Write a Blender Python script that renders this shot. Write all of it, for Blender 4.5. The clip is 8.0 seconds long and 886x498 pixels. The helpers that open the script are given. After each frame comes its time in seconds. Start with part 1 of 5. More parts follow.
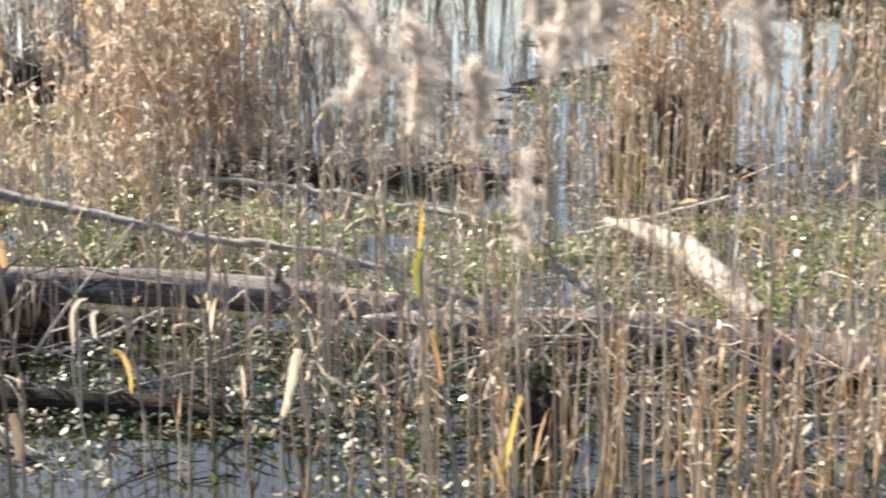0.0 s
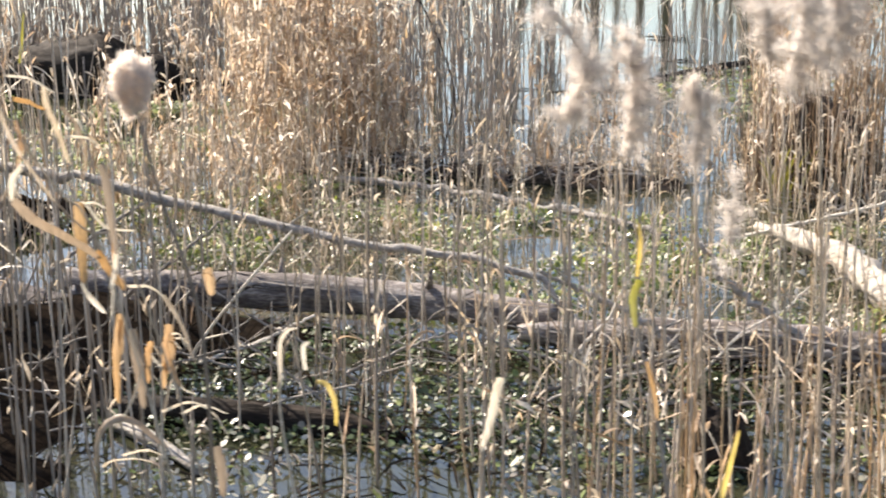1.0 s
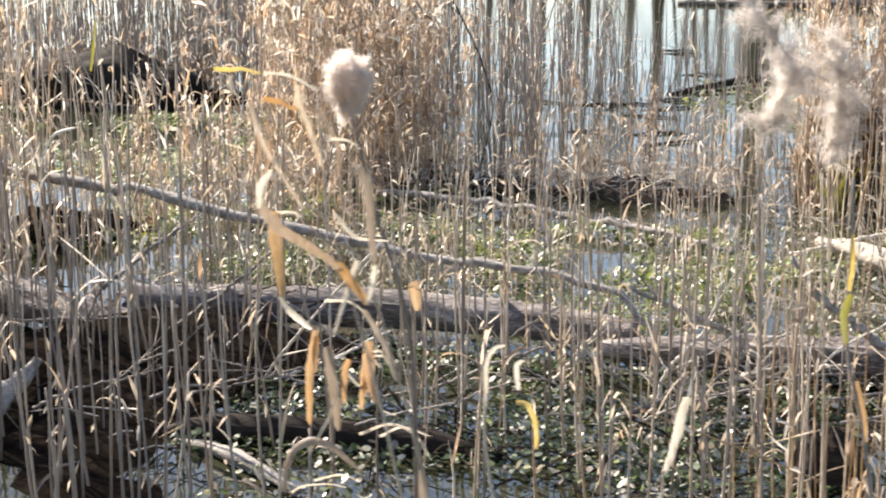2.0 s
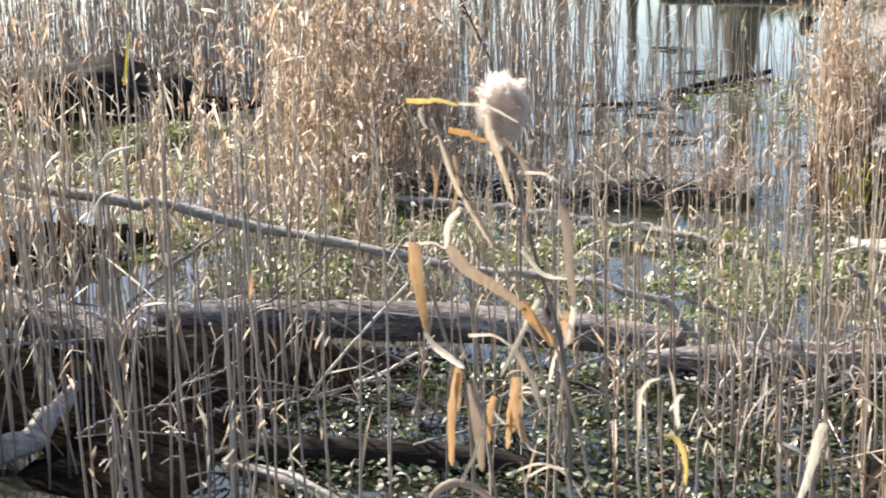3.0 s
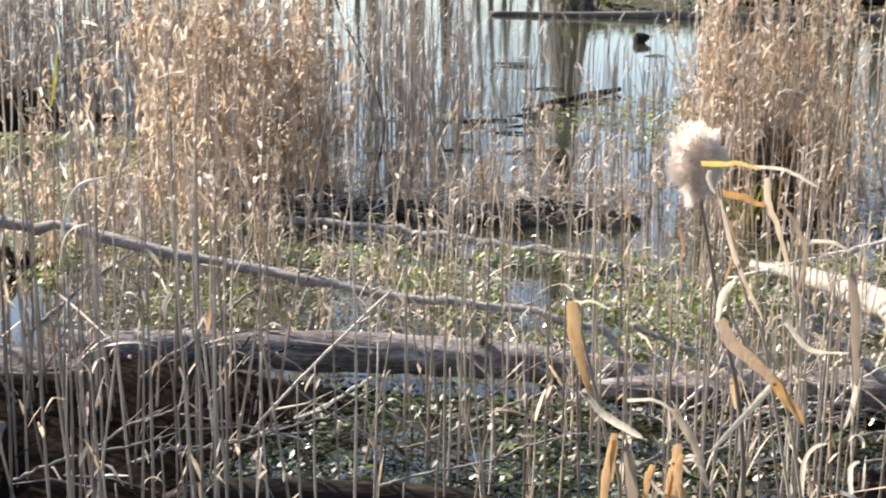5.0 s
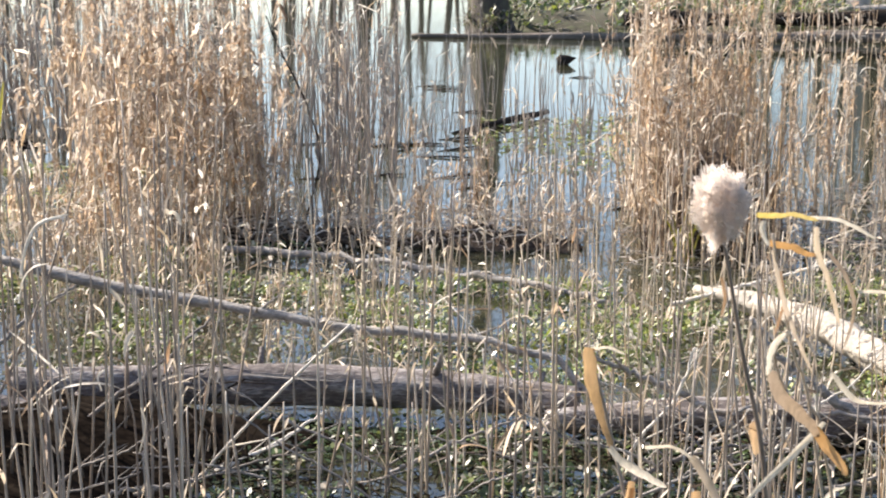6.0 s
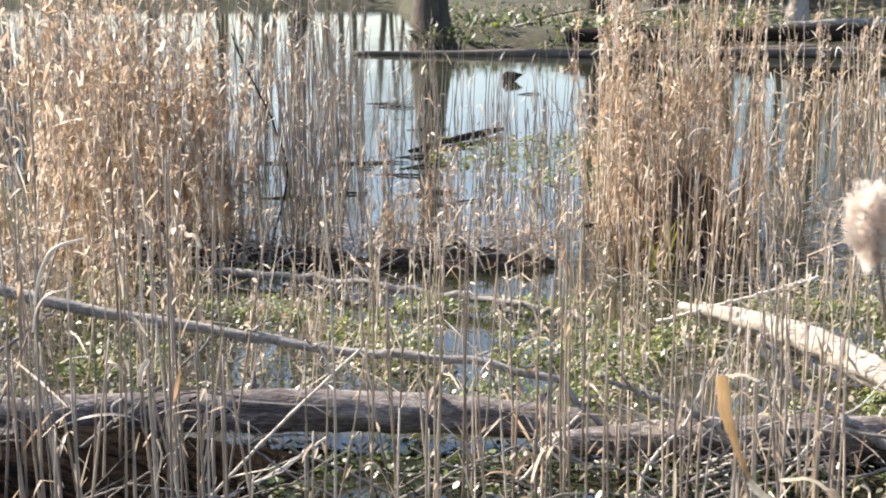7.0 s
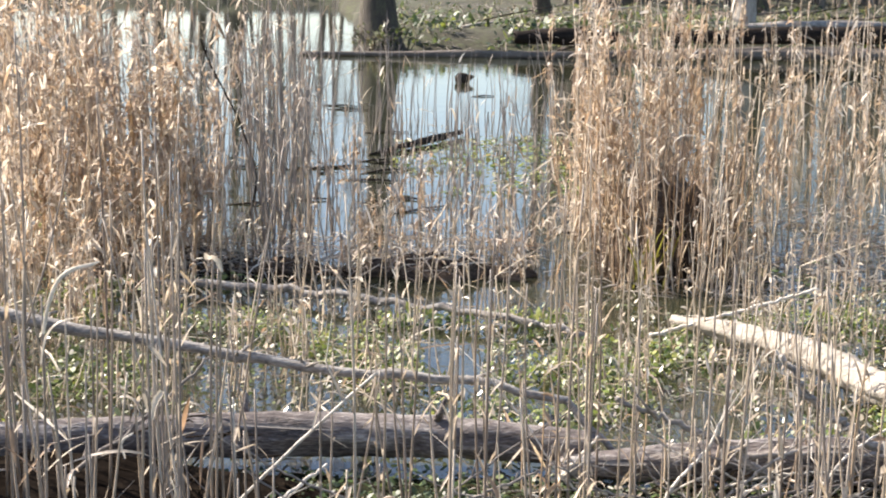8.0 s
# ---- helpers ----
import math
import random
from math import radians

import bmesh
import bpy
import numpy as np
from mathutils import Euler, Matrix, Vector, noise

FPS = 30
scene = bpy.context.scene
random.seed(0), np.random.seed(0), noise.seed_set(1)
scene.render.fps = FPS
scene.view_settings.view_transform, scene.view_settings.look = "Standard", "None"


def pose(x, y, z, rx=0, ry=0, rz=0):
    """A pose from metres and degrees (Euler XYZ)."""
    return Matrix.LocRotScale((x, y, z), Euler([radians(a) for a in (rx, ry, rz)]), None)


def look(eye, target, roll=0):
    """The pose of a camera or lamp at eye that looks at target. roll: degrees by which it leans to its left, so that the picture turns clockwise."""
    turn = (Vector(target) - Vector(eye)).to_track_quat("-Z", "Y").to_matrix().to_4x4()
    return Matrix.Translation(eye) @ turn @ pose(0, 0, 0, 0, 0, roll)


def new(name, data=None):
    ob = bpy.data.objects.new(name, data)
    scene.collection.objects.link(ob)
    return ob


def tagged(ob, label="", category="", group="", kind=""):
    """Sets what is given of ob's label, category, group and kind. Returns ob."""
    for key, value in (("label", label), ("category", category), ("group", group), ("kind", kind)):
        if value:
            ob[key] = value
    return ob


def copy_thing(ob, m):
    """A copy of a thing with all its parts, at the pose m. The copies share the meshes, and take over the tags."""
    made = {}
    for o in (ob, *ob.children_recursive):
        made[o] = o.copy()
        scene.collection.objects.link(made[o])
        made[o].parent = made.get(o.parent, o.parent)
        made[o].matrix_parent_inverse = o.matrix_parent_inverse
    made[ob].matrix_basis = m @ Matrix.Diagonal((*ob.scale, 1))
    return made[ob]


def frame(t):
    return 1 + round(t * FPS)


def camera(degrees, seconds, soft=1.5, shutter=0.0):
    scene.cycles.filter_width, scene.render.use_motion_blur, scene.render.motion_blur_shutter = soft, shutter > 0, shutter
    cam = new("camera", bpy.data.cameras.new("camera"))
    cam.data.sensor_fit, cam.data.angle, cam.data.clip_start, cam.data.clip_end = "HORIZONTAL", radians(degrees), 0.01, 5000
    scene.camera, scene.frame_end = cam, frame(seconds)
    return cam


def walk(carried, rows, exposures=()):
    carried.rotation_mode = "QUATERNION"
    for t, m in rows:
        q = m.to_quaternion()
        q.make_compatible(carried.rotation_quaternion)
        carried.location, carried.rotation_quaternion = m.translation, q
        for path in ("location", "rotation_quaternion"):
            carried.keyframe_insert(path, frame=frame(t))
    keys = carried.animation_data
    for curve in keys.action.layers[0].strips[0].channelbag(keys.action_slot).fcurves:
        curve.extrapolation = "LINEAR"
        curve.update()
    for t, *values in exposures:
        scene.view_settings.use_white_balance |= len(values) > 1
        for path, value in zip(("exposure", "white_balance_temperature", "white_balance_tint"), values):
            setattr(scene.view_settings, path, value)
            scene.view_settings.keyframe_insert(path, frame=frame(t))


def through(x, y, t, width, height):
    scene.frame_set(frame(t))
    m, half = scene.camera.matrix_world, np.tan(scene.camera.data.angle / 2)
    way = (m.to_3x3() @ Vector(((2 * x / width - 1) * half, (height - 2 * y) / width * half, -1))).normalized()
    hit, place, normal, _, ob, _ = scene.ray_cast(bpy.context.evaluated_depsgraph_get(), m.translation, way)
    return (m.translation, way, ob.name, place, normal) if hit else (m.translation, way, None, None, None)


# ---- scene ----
cam = camera(30.0, 8.0, soft=2.0, shutter=0.5)
PATH = [
    (0, (0.140, 0.780, 2.291), (-0.242, 2.692, 1.843), -0.2),
    (0.5, (0.032, 0.863, 2.315), (-0.442, 2.754, 1.866), -0.3),
    (1, (-0.164, 0.931, 2.331), (-0.666, 2.812, 1.872), -0.5),
    (1.5, (-0.435, 0.914, 2.338), (-0.920, 2.800, 1.880), -0.7),
    (2, (-0.695, 0.997, 2.282), (-1.168, 2.889, 1.841), -0.2),
    (2.2, (-0.808, 0.996, 2.279), (-1.263, 2.893, 1.839), -0.1),
    (3.3, (-1.176, 1.143, 2.317), (-1.606, 3.045, 1.872), -1.3),
    (3.5, (-1.261, 1.166, 2.317), (-1.676, 3.072, 1.872), -1.1),
    (4, (-1.528, 1.181, 2.336), (-1.873, 3.099, 1.888), -0.3),
    (4.5, (-1.678, 1.226, 2.322), (-1.939, 3.158, 1.877), 0.2),
    (5, (-1.786, 1.237, 2.348), (-1.973, 3.181, 1.913), 0.5),
    (5.2, (-1.818, 1.257, 2.351), (-1.980, 3.204, 1.922), 0.4),
    (6.3, (-2.051, 1.335, 2.383), (-2.108, 3.293, 1.979), 0.5),
    (6.5, (-2.122, 1.368, 2.380), (-2.159, 3.327, 1.981), 0.5),
    (7, (-2.297, 1.480, 2.348), (-2.293, 3.442, 1.959), 0.3),
    (7.5, (-2.445, 1.675, 2.346), (-2.404, 3.637, 1.958), 0.7),
    (8, (-2.614, 1.847, 2.344), (-2.525, 3.807, 1.955), 0.8),
]
walk(cam, [(t, look(eye, target, roll)) for t, eye, target, roll in PATH], [(0.0, 1.36, 6990, 14), (0.9, 1.45, 7000, 14), (2.2, 1.43, 6780, 14), (3.5, 1.37, 6620, 14), (8.0, 1.39, 6700, 14)])

# ---- light ----
SUN_AZ, SUN_EL = radians(-60), radians(37)      # from ahead and to the left
world = bpy.data.worlds.new("world")
scene.world = world
world.use_nodes = True
wn = world.node_tree
sky = wn.nodes.new("ShaderNodeTexSky")
sky.sky_type, sky.sun_disc = "NISHITA", False
sky.sun_elevation, sky.sun_rotation = SUN_EL, SUN_AZ
sky.air_density, sky.dust_density, sky.ozone_density = 1.0, 1.1, 2.1
wn.links.new(sky.outputs[0], wn.nodes["Background"].inputs[0])
wn.nodes["Background"].inputs[1].default_value = 0.105
sun_from = Vector((math.sin(SUN_AZ) * math.cos(SUN_EL), math.cos(SUN_AZ) * math.cos(SUN_EL), math.sin(SUN_EL)))
sun_data = bpy.data.lights.new("sun", "SUN")
sun_data.energy, sun_data.angle, sun_data.color = 5.0, radians(0.6), (1.0, 0.94, 0.84)
sun_lamp = new("sun", sun_data)
sun_lamp.matrix_world = look(sun_from * 40, (0, 0, 0))


# ---- materials ----
def nodes_of(name):
    m = bpy.data.materials.new(name)
    m.use_nodes = True
    t = m.node_tree
    t.nodes.clear()
    return m, t, t.nodes.new, t.links.new


def ramp_of(N, colours):
    r = N("ShaderNodeValToRGB")
    el = r.color_ramp.elements
    while len(el) < len(colours):
        el.new(0.5)
    for k, c in enumerate(colours):
        el[k].position = k / max(1, len(colours) - 1)
        el[k].color = (*c, 1)
    return r


def plant_material(name, colours, through=0.0, rough=0.45, pick="island", grain=60.0, stretch=(1, 1, 0.12), speck=0.35, spec=0.5):
    """Dry or green plant tissue: a colour of its own for each piece, streaks along it, some light through it."""
    m, t, N, L = nodes_of(name)
    out = N("ShaderNodeOutputMaterial")
    if pick == "island":
        src = N("ShaderNodeNewGeometry").outputs["Random Per Island"]
    else:
        src = N("ShaderNodeObjectInfo").outputs["Random"]
    ramp = ramp_of(N, colours)
    L(src, ramp.inputs[0])
    co = N("ShaderNodeTexCoord")
    mp = N("ShaderNodeMapping")
    mp.inputs["Scale"].default_value = stretch
    L(co.outputs["Object"], mp.inputs[0])
    n1 = N("ShaderNodeTexNoise")
    n1.inputs["Scale"].default_value, n1.inputs["Detail"].default_value = grain, 4
    L(mp.outputs[0], n1.inputs["Vector"])
    n2 = N("ShaderNodeTexNoise")
    n2.inputs["Scale"].default_value, n2.inputs["Detail"].default_value = 3.0, 3
    L(co.outputs["Object"], n2.inputs["Vector"])
    hsv = N("ShaderNodeHueSaturation")
    mr = N("ShaderNodeMapRange")
    mr.inputs["From Min"].default_value, mr.inputs["From Max"].default_value = 0.25, 0.75
    mr.inputs["To Min"].default_value, mr.inputs["To Max"].default_value = 1 - speck, 1 + speck
    L(n1.outputs["Fac"], mr.inputs["Value"])
    mr2 = N("ShaderNodeMapRange")
    mr2.inputs["From Min"].default_value, mr2.inputs["From Max"].default_value = 0.3, 0.7
    mr2.inputs["To Min"].default_value, mr2.inputs["To Max"].default_value = 0.8, 1.15
    L(n2.outputs["Fac"], mr2.inputs["Value"])
    L(mr.outputs[0], hsv.inputs["Value"])
    L(mr2.outputs[0], hsv.inputs["Saturation"])
    L(ramp.outputs[0], hsv.inputs["Color"])
    bs = N("ShaderNodeBsdfPrincipled")
    bs.inputs["Roughness"].default_value = rough
    bs.inputs["Specular IOR Level"].default_value = spec
    L(hsv.outputs[0], bs.inputs["Base Color"])
    bp = N("ShaderNodeBump")
    bp.inputs["Strength"].default_value, bp.inputs["Distance"].default_value = 0.3, 0.003
    L(n1.outputs["Fac"], bp.inputs["Height"])
    L(bp.outputs[0], bs.inputs["Normal"])
    if through:
        tr = N("ShaderNodeBsdfTranslucent")
        L(hsv.outputs[0], tr.inputs["Color"])
        mx = N("ShaderNodeMixShader")
        mx.inputs[0].default_value = through
        L(bs.outputs[0], mx.inputs[1])
        L(tr.outputs[0], mx.inputs[2])
        L(mx.outputs[0], out.inputs[0])
    else:
        L(bs.outputs[0], out.inputs[0])
    return m


def rough_material(name, a, b, c, scale=6.0, stretch=(1, 1, 1), rough=0.75, relief=0.02, fine=40.0, spec=0.45):
    """Mud, bark and old wood: three colours mixed by large and fine noise, with relief."""
    m, t, N, L = nodes_of(name)
    out = N("ShaderNodeOutputMaterial")
    co = N("ShaderNodeTexCoord")
    mp = N("ShaderNodeMapping")
    mp.inputs["Scale"].default_value = stretch
    L(co.outputs["Object"], mp.inputs[0])
    n1 = N("ShaderNodeTexNoise")
    n1.inputs["Scale"].default_value, n1.inputs["Detail"].default_value, n1.inputs["Distortion"].default_value = scale, 6, 0.4
    n2 = N("ShaderNodeTexNoise")
    n2.inputs["Scale"].default_value, n2.inputs["Detail"].default_value = fine, 5
    L(mp.outputs[0], n1.inputs["Vector"])
    L(mp.outputs[0], n2.inputs["Vector"])
    r = ramp_of(N, [a, b, c])
    r.color_ramp.elements[0].position, r.color_ramp.elements[2].position = 0.32, 0.68
    mixv = N("ShaderNodeMath")
    mixv.operation = "MULTIPLY_ADD"
    mixv.inputs[1].default_value = 0.45
    sub = N("ShaderNodeMath")
    sub.operation = "MULTIPLY"
    sub.inputs[1].default_value = 0.55
    L(n1.outputs["Fac"], sub.inputs[0])
    L(n2.outputs["Fac"], mixv.inputs[0])
    L(sub.outputs[0], mixv.inputs[2])
    L(mixv.outputs[0], r.inputs[0])
    bs = N("ShaderNodeBsdfPrincipled")
    bs.inputs["Roughness"].default_value = rough
    bs.inputs["Specular IOR Level"].default_value = spec
    L(r.outputs[0], bs.inputs["Base Color"])
    bp = N("ShaderNodeBump")
    bp.inputs["Strength"].default_value, bp.inputs["Distance"].default_value = 0.9, relief
    L(mixv.outputs[0], bp.inputs["Height"])
    L(bp.outputs[0], bs.inputs["Normal"])
    L(bs.outputs[0], out.inputs[0])
    return m


def water_material():
    m, t, N, L = nodes_of("marsh_water")
    out = N("ShaderNodeOutputMaterial")
    co = N("ShaderNodeTexCoord")
    n1 = N("ShaderNodeTexNoise")
    n1.inputs["Scale"].default_value, n1.inputs["Detail"].default_value = 2.2, 3
    n2 = N("ShaderNodeTexNoise")
    n2.inputs["Scale"].default_value, n2.inputs["Detail"].default_value = 14.0, 2
    L(co.outputs["Object"], n1.inputs["Vector"])
    L(co.outputs["Object"], n2.inputs["Vector"])
    r = ramp_of(N, [(0.018, 0.022, 0.014), (0.03, 0.032, 0.018), (0.045, 0.04, 0.022)])
    L(n1.outputs["Fac"], r.inputs[0])
    add = N("ShaderNodeMath")
    add.operation = "MULTIPLY_ADD"
    add.inputs[1].default_value = 0.25
    L(n2.outputs["Fac"], add.inputs[0])
    L(n1.outputs["Fac"], add.inputs[2])
    bp = N("ShaderNodeBump")
    bp.inputs["Strength"].default_value, bp.inputs["Distance"].default_value = 0.25, 0.012
    L(add.outputs[0], bp.inputs["Height"])
    bs = N("ShaderNodeBsdfPrincipled")
    bs.inputs["Roughness"].default_value, bs.inputs["IOR"].default_value = 0.04, 1.34
    bs.inputs["Specular IOR Level"].default_value = 0.7
    L(r.outputs[0], bs.inputs["Base Color"])
    L(bp.outputs[0], bs.inputs["Normal"])
    L(bs.outputs[0], out.inputs[0])
    return m


TAN, GREY, GOLD = (0.44, 0.345, 0.245), (0.29, 0.235, 0.195), (0.46, 0.34, 0.21)
RUST, STRAW, UMBER = (0.40, 0.25, 0.145), (0.68, 0.57, 0.43), (0.20, 0.14, 0.095)
# The cream is pale dry blade, lightened to paint in sun glints as well.
CREAM_GLINT, BROWN = (0.86, 0.79, 0.67), (0.2, 0.125, 0.07)
M_STEM = plant_material("reed_stem_dry", [GREY, TAN, (0.4, 0.33, 0.24), TAN, STRAW], 0.0)
M_STEM_ONE = plant_material("reed_stem_grey_tan", [(0.28, 0.225, 0.18), TAN, (0.16, 0.12, 0.095), (0.36, 0.28, 0.2), (0.5, 0.42, 0.33), (0.22, 0.175, 0.14), (0.32, 0.265, 0.21)], 0.0, pick="object")
M_STEM_GOLD = plant_material("reed_stem_gold", [GOLD, (0.3, 0.2, 0.12), TAN, (0.44, 0.29, 0.17), STRAW, (0.54, 0.43, 0.32), STRAW], 0.0)
M_STEM_GREY = plant_material("reed_stem_weathered", [(0.15, 0.125, 0.11), (0.24, 0.2, 0.17), (0.19, 0.16, 0.14), (0.34, 0.28, 0.22)], 0.0)
M_STEM_RUSTY = plant_material("reed_stem_rusty", [(0.42, 0.25, 0.12), (0.32, 0.19, 0.09), TAN, (0.46, 0.3, 0.15), (0.36, 0.22, 0.12)], 0.0)
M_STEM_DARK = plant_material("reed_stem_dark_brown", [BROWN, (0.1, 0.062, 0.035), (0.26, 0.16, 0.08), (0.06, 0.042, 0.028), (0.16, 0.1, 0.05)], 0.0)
M_LEAF = plant_material("reed_leaf_dry", [TAN, CREAM_GLINT, GOLD, STRAW, BROWN, CREAM_GLINT, RUST, TAN], 0.45)
M_LEAF_ONE = plant_material("reed_leaf_straw", [TAN, STRAW, GOLD, (0.66, 0.56, 0.42)], 0.45, pick="object")
M_LEAF_RUST = plant_material("reed_leaf_rust", [(0.47, 0.34, 0.23), CREAM_GLINT, STRAW, GOLD, (0.4, 0.275, 0.18), (0.47, 0.34, 0.22), BROWN, (0.66, 0.53, 0.4), CREAM_GLINT, RUST], 0.58)
M_LEAF_ORANGE = plant_material("leaf_orange", [(0.44, 0.26, 0.12), (0.45, 0.295, 0.15)], 0.5, pick="object", speck=0.28, grain=110.0, stretch=(1, 1, 0.25))
M_LEAF_YELLOW = plant_material("leaf_yellow", [(0.5, 0.39, 0.1), (0.56, 0.42, 0.14)], 0.55, pick="object", speck=0.28, grain=110.0, stretch=(1, 1, 0.25))
M_LEAF_OLIVE = plant_material("leaf_olive", [(0.22, 0.22, 0.035), (0.3, 0.27, 0.05)], 0.45, pick="object", speck=0.2)
M_LEAF_TAN = plant_material("leaf_tan_brown", [(0.3, 0.23, 0.165), (0.36, 0.27, 0.19)], 0.35, pick="object", speck=0.28, grain=110.0, stretch=(1, 1, 0.25))
M_LEAF_RUSTY = plant_material("leaf_rust_brown", [(0.32, 0.2, 0.12), (0.38, 0.25, 0.16), (0.27, 0.18, 0.11)], 0.45, pick="object", speck=0.3)
M_LEAF_BUNCH = plant_material("leaf_bunch_rust", [(0.47, 0.34, 0.22), (0.36, 0.25, 0.165), (0.56, 0.44, 0.32), (0.23, 0.16, 0.105), (0.62, 0.52, 0.41), (0.43, 0.33, 0.235)], 0.62)
M_LEAF_PALE = plant_material("leaf_bleached", [(0.74, 0.66, 0.52), (0.7, 0.6, 0.46)], 0.4, pick="object", speck=0.28, grain=110.0, stretch=(1, 1, 0.25))
M_FLUFF = plant_material("seed_fluff", [(0.6, 0.545, 0.495), (0.65, 0.6, 0.55), (0.54, 0.48, 0.43)], 0.72, rough=0.9, speck=0.15)
M_PUFF = plant_material("seed_fluff_beige", [(0.8, 0.725, 0.655), (0.84, 0.77, 0.705), (0.74, 0.66, 0.59)], 0.66, rough=0.9, speck=0.2)
M_FLOAT = plant_material("floating_leaf", [(0.05, 0.09, 0.025), (0.13, 0.2, 0.04), (0.28, 0.32, 0.06), (0.09, 0.14, 0.05), (0.4, 0.41, 0.11), (0.16, 0.22, 0.06), (0.34, 0.35, 0.09), (0.56, 0.52, 0.36), (0.08, 0.13, 0.06)], 0.35, rough=0.42)
# Greens darkened to hold the shade over the near water; muted bank herbs too.
M_FLOAT_DARKENED = plant_material("floating_leaf_darkened", [(0.03, 0.05, 0.02), (0.06, 0.1, 0.03), (0.025, 0.03, 0.016), (0.1, 0.15, 0.05), (0.045, 0.07, 0.03), (0.22, 0.26, 0.07)], 0.3, rough=0.45)
M_FLOAT_PALE = plant_material("floating_leaf_pale", [(0.06, 0.1, 0.02), (0.72, 0.66, 0.52), (0.16, 0.21, 0.05), (0.1, 0.14, 0.04), (0.6, 0.52, 0.4), (0.12, 0.09, 0.06), (0.78, 0.73, 0.62)], 0.3, rough=0.3)
M_LITTER = plant_material("leaf_litter", [UMBER, (0.22, 0.16, 0.11), (0.3, 0.23, 0.16), (0.58, 0.5, 0.39), (0.1, 0.07, 0.05), (0.16, 0.11, 0.08)], 0.2)
M_TWIG = plant_material("twig_bark", [(0.2, 0.16, 0.13), (0.36, 0.31, 0.26), (0.48, 0.42, 0.34)], 0.0, rough=0.8)
M_TWIG_ONE = plant_material("branch_bark", [(0.14, 0.118, 0.1), (0.2, 0.175, 0.15), (0.28, 0.245, 0.21)], 0.0, rough=0.8, pick="object")
M_GRASS = plant_material("sedge_green", [(0.06, 0.085, 0.03), (0.13, 0.16, 0.05), (0.2, 0.2, 0.07), (0.3, 0.24, 0.14), (0.1, 0.1, 0.05)], 0.3)
M_LOG = rough_material("log_weathered", (0.035, 0.026, 0.022), (0.16, 0.132, 0.118), (0.5, 0.46, 0.42), 6, (0.5, 2.6, 2.6), relief=0.034, fine=48.0)
M_LOG_FAR = rough_material("log_brown", (0.07, 0.055, 0.042), (0.14, 0.112, 0.086), (0.22, 0.18, 0.145), 4, (0.5, 3, 3), relief=0.02)
M_LOG_GREY = rough_material("branch_grey", (0.085, 0.075, 0.066), (0.26, 0.235, 0.205), (0.46, 0.42, 0.37), 11, (1, 3, 3), relief=0.014)
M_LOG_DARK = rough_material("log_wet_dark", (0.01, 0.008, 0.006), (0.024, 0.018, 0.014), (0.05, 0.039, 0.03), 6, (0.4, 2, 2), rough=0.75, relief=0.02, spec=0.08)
M_LOG_PALE = rough_material("log_barkless_pale", (0.19, 0.16, 0.125), (0.37, 0.325, 0.265), (0.5, 0.455, 0.385), 5, (0.5, 3, 3), relief=0.02)
# Mud lowered to near black, with the log's shade held in its base colour.
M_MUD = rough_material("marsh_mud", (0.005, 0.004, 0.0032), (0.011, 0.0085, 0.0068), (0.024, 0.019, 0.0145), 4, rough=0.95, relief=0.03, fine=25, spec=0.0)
M_BANK = rough_material("bank_soil", (0.022, 0.02, 0.011), (0.048, 0.044, 0.024), (0.07, 0.085, 0.03), 1.2, rough=0.95, relief=0.05, fine=9)
M_BARK = rough_material("tree_bark", (0.022, 0.017, 0.012), (0.06, 0.045, 0.032), (0.1, 0.095, 0.045), 7, (2, 2, 0.4), relief=0.03)
M_BARK_PALE = rough_material("tree_bark_pale", (0.2, 0.17, 0.14), (0.34, 0.3, 0.25), (0.46, 0.42, 0.36), 7, (2, 2, 0.5), relief=0.02)
M_TWIG_PALE = rough_material("twig_bleached", (0.45, 0.4, 0.33), (0.64, 0.58, 0.49), (0.74, 0.68, 0.59), 30, (1, 1, 1), relief=0.004)
# Albedo far below dead reed: the shade near the logs is in this colour.
M_SHADE_STEMS = plant_material("stems_shade_black", [(0.01, 0.008, 0.006), (0.018, 0.014, 0.01), (0.034, 0.025, 0.018), (0.014, 0.011, 0.008), (0.05, 0.038, 0.028)], 0.0, rough=0.95, spec=0.0)
M_THICKET = plant_material("bare_twigs_grey", [(0.1, 0.085, 0.07), (0.16, 0.135, 0.105), (0.2, 0.16, 0.13)], 0.0, rough=0.85)
M_DEBRIS = rough_material("rotting_reed_debris", (0.025, 0.018, 0.012), (0.075, 0.052, 0.036), (0.19, 0.14, 0.1), 9, (1, 1, 3), rough=0.9, relief=0.02, spec=0.2)
M_WATER = water_material()


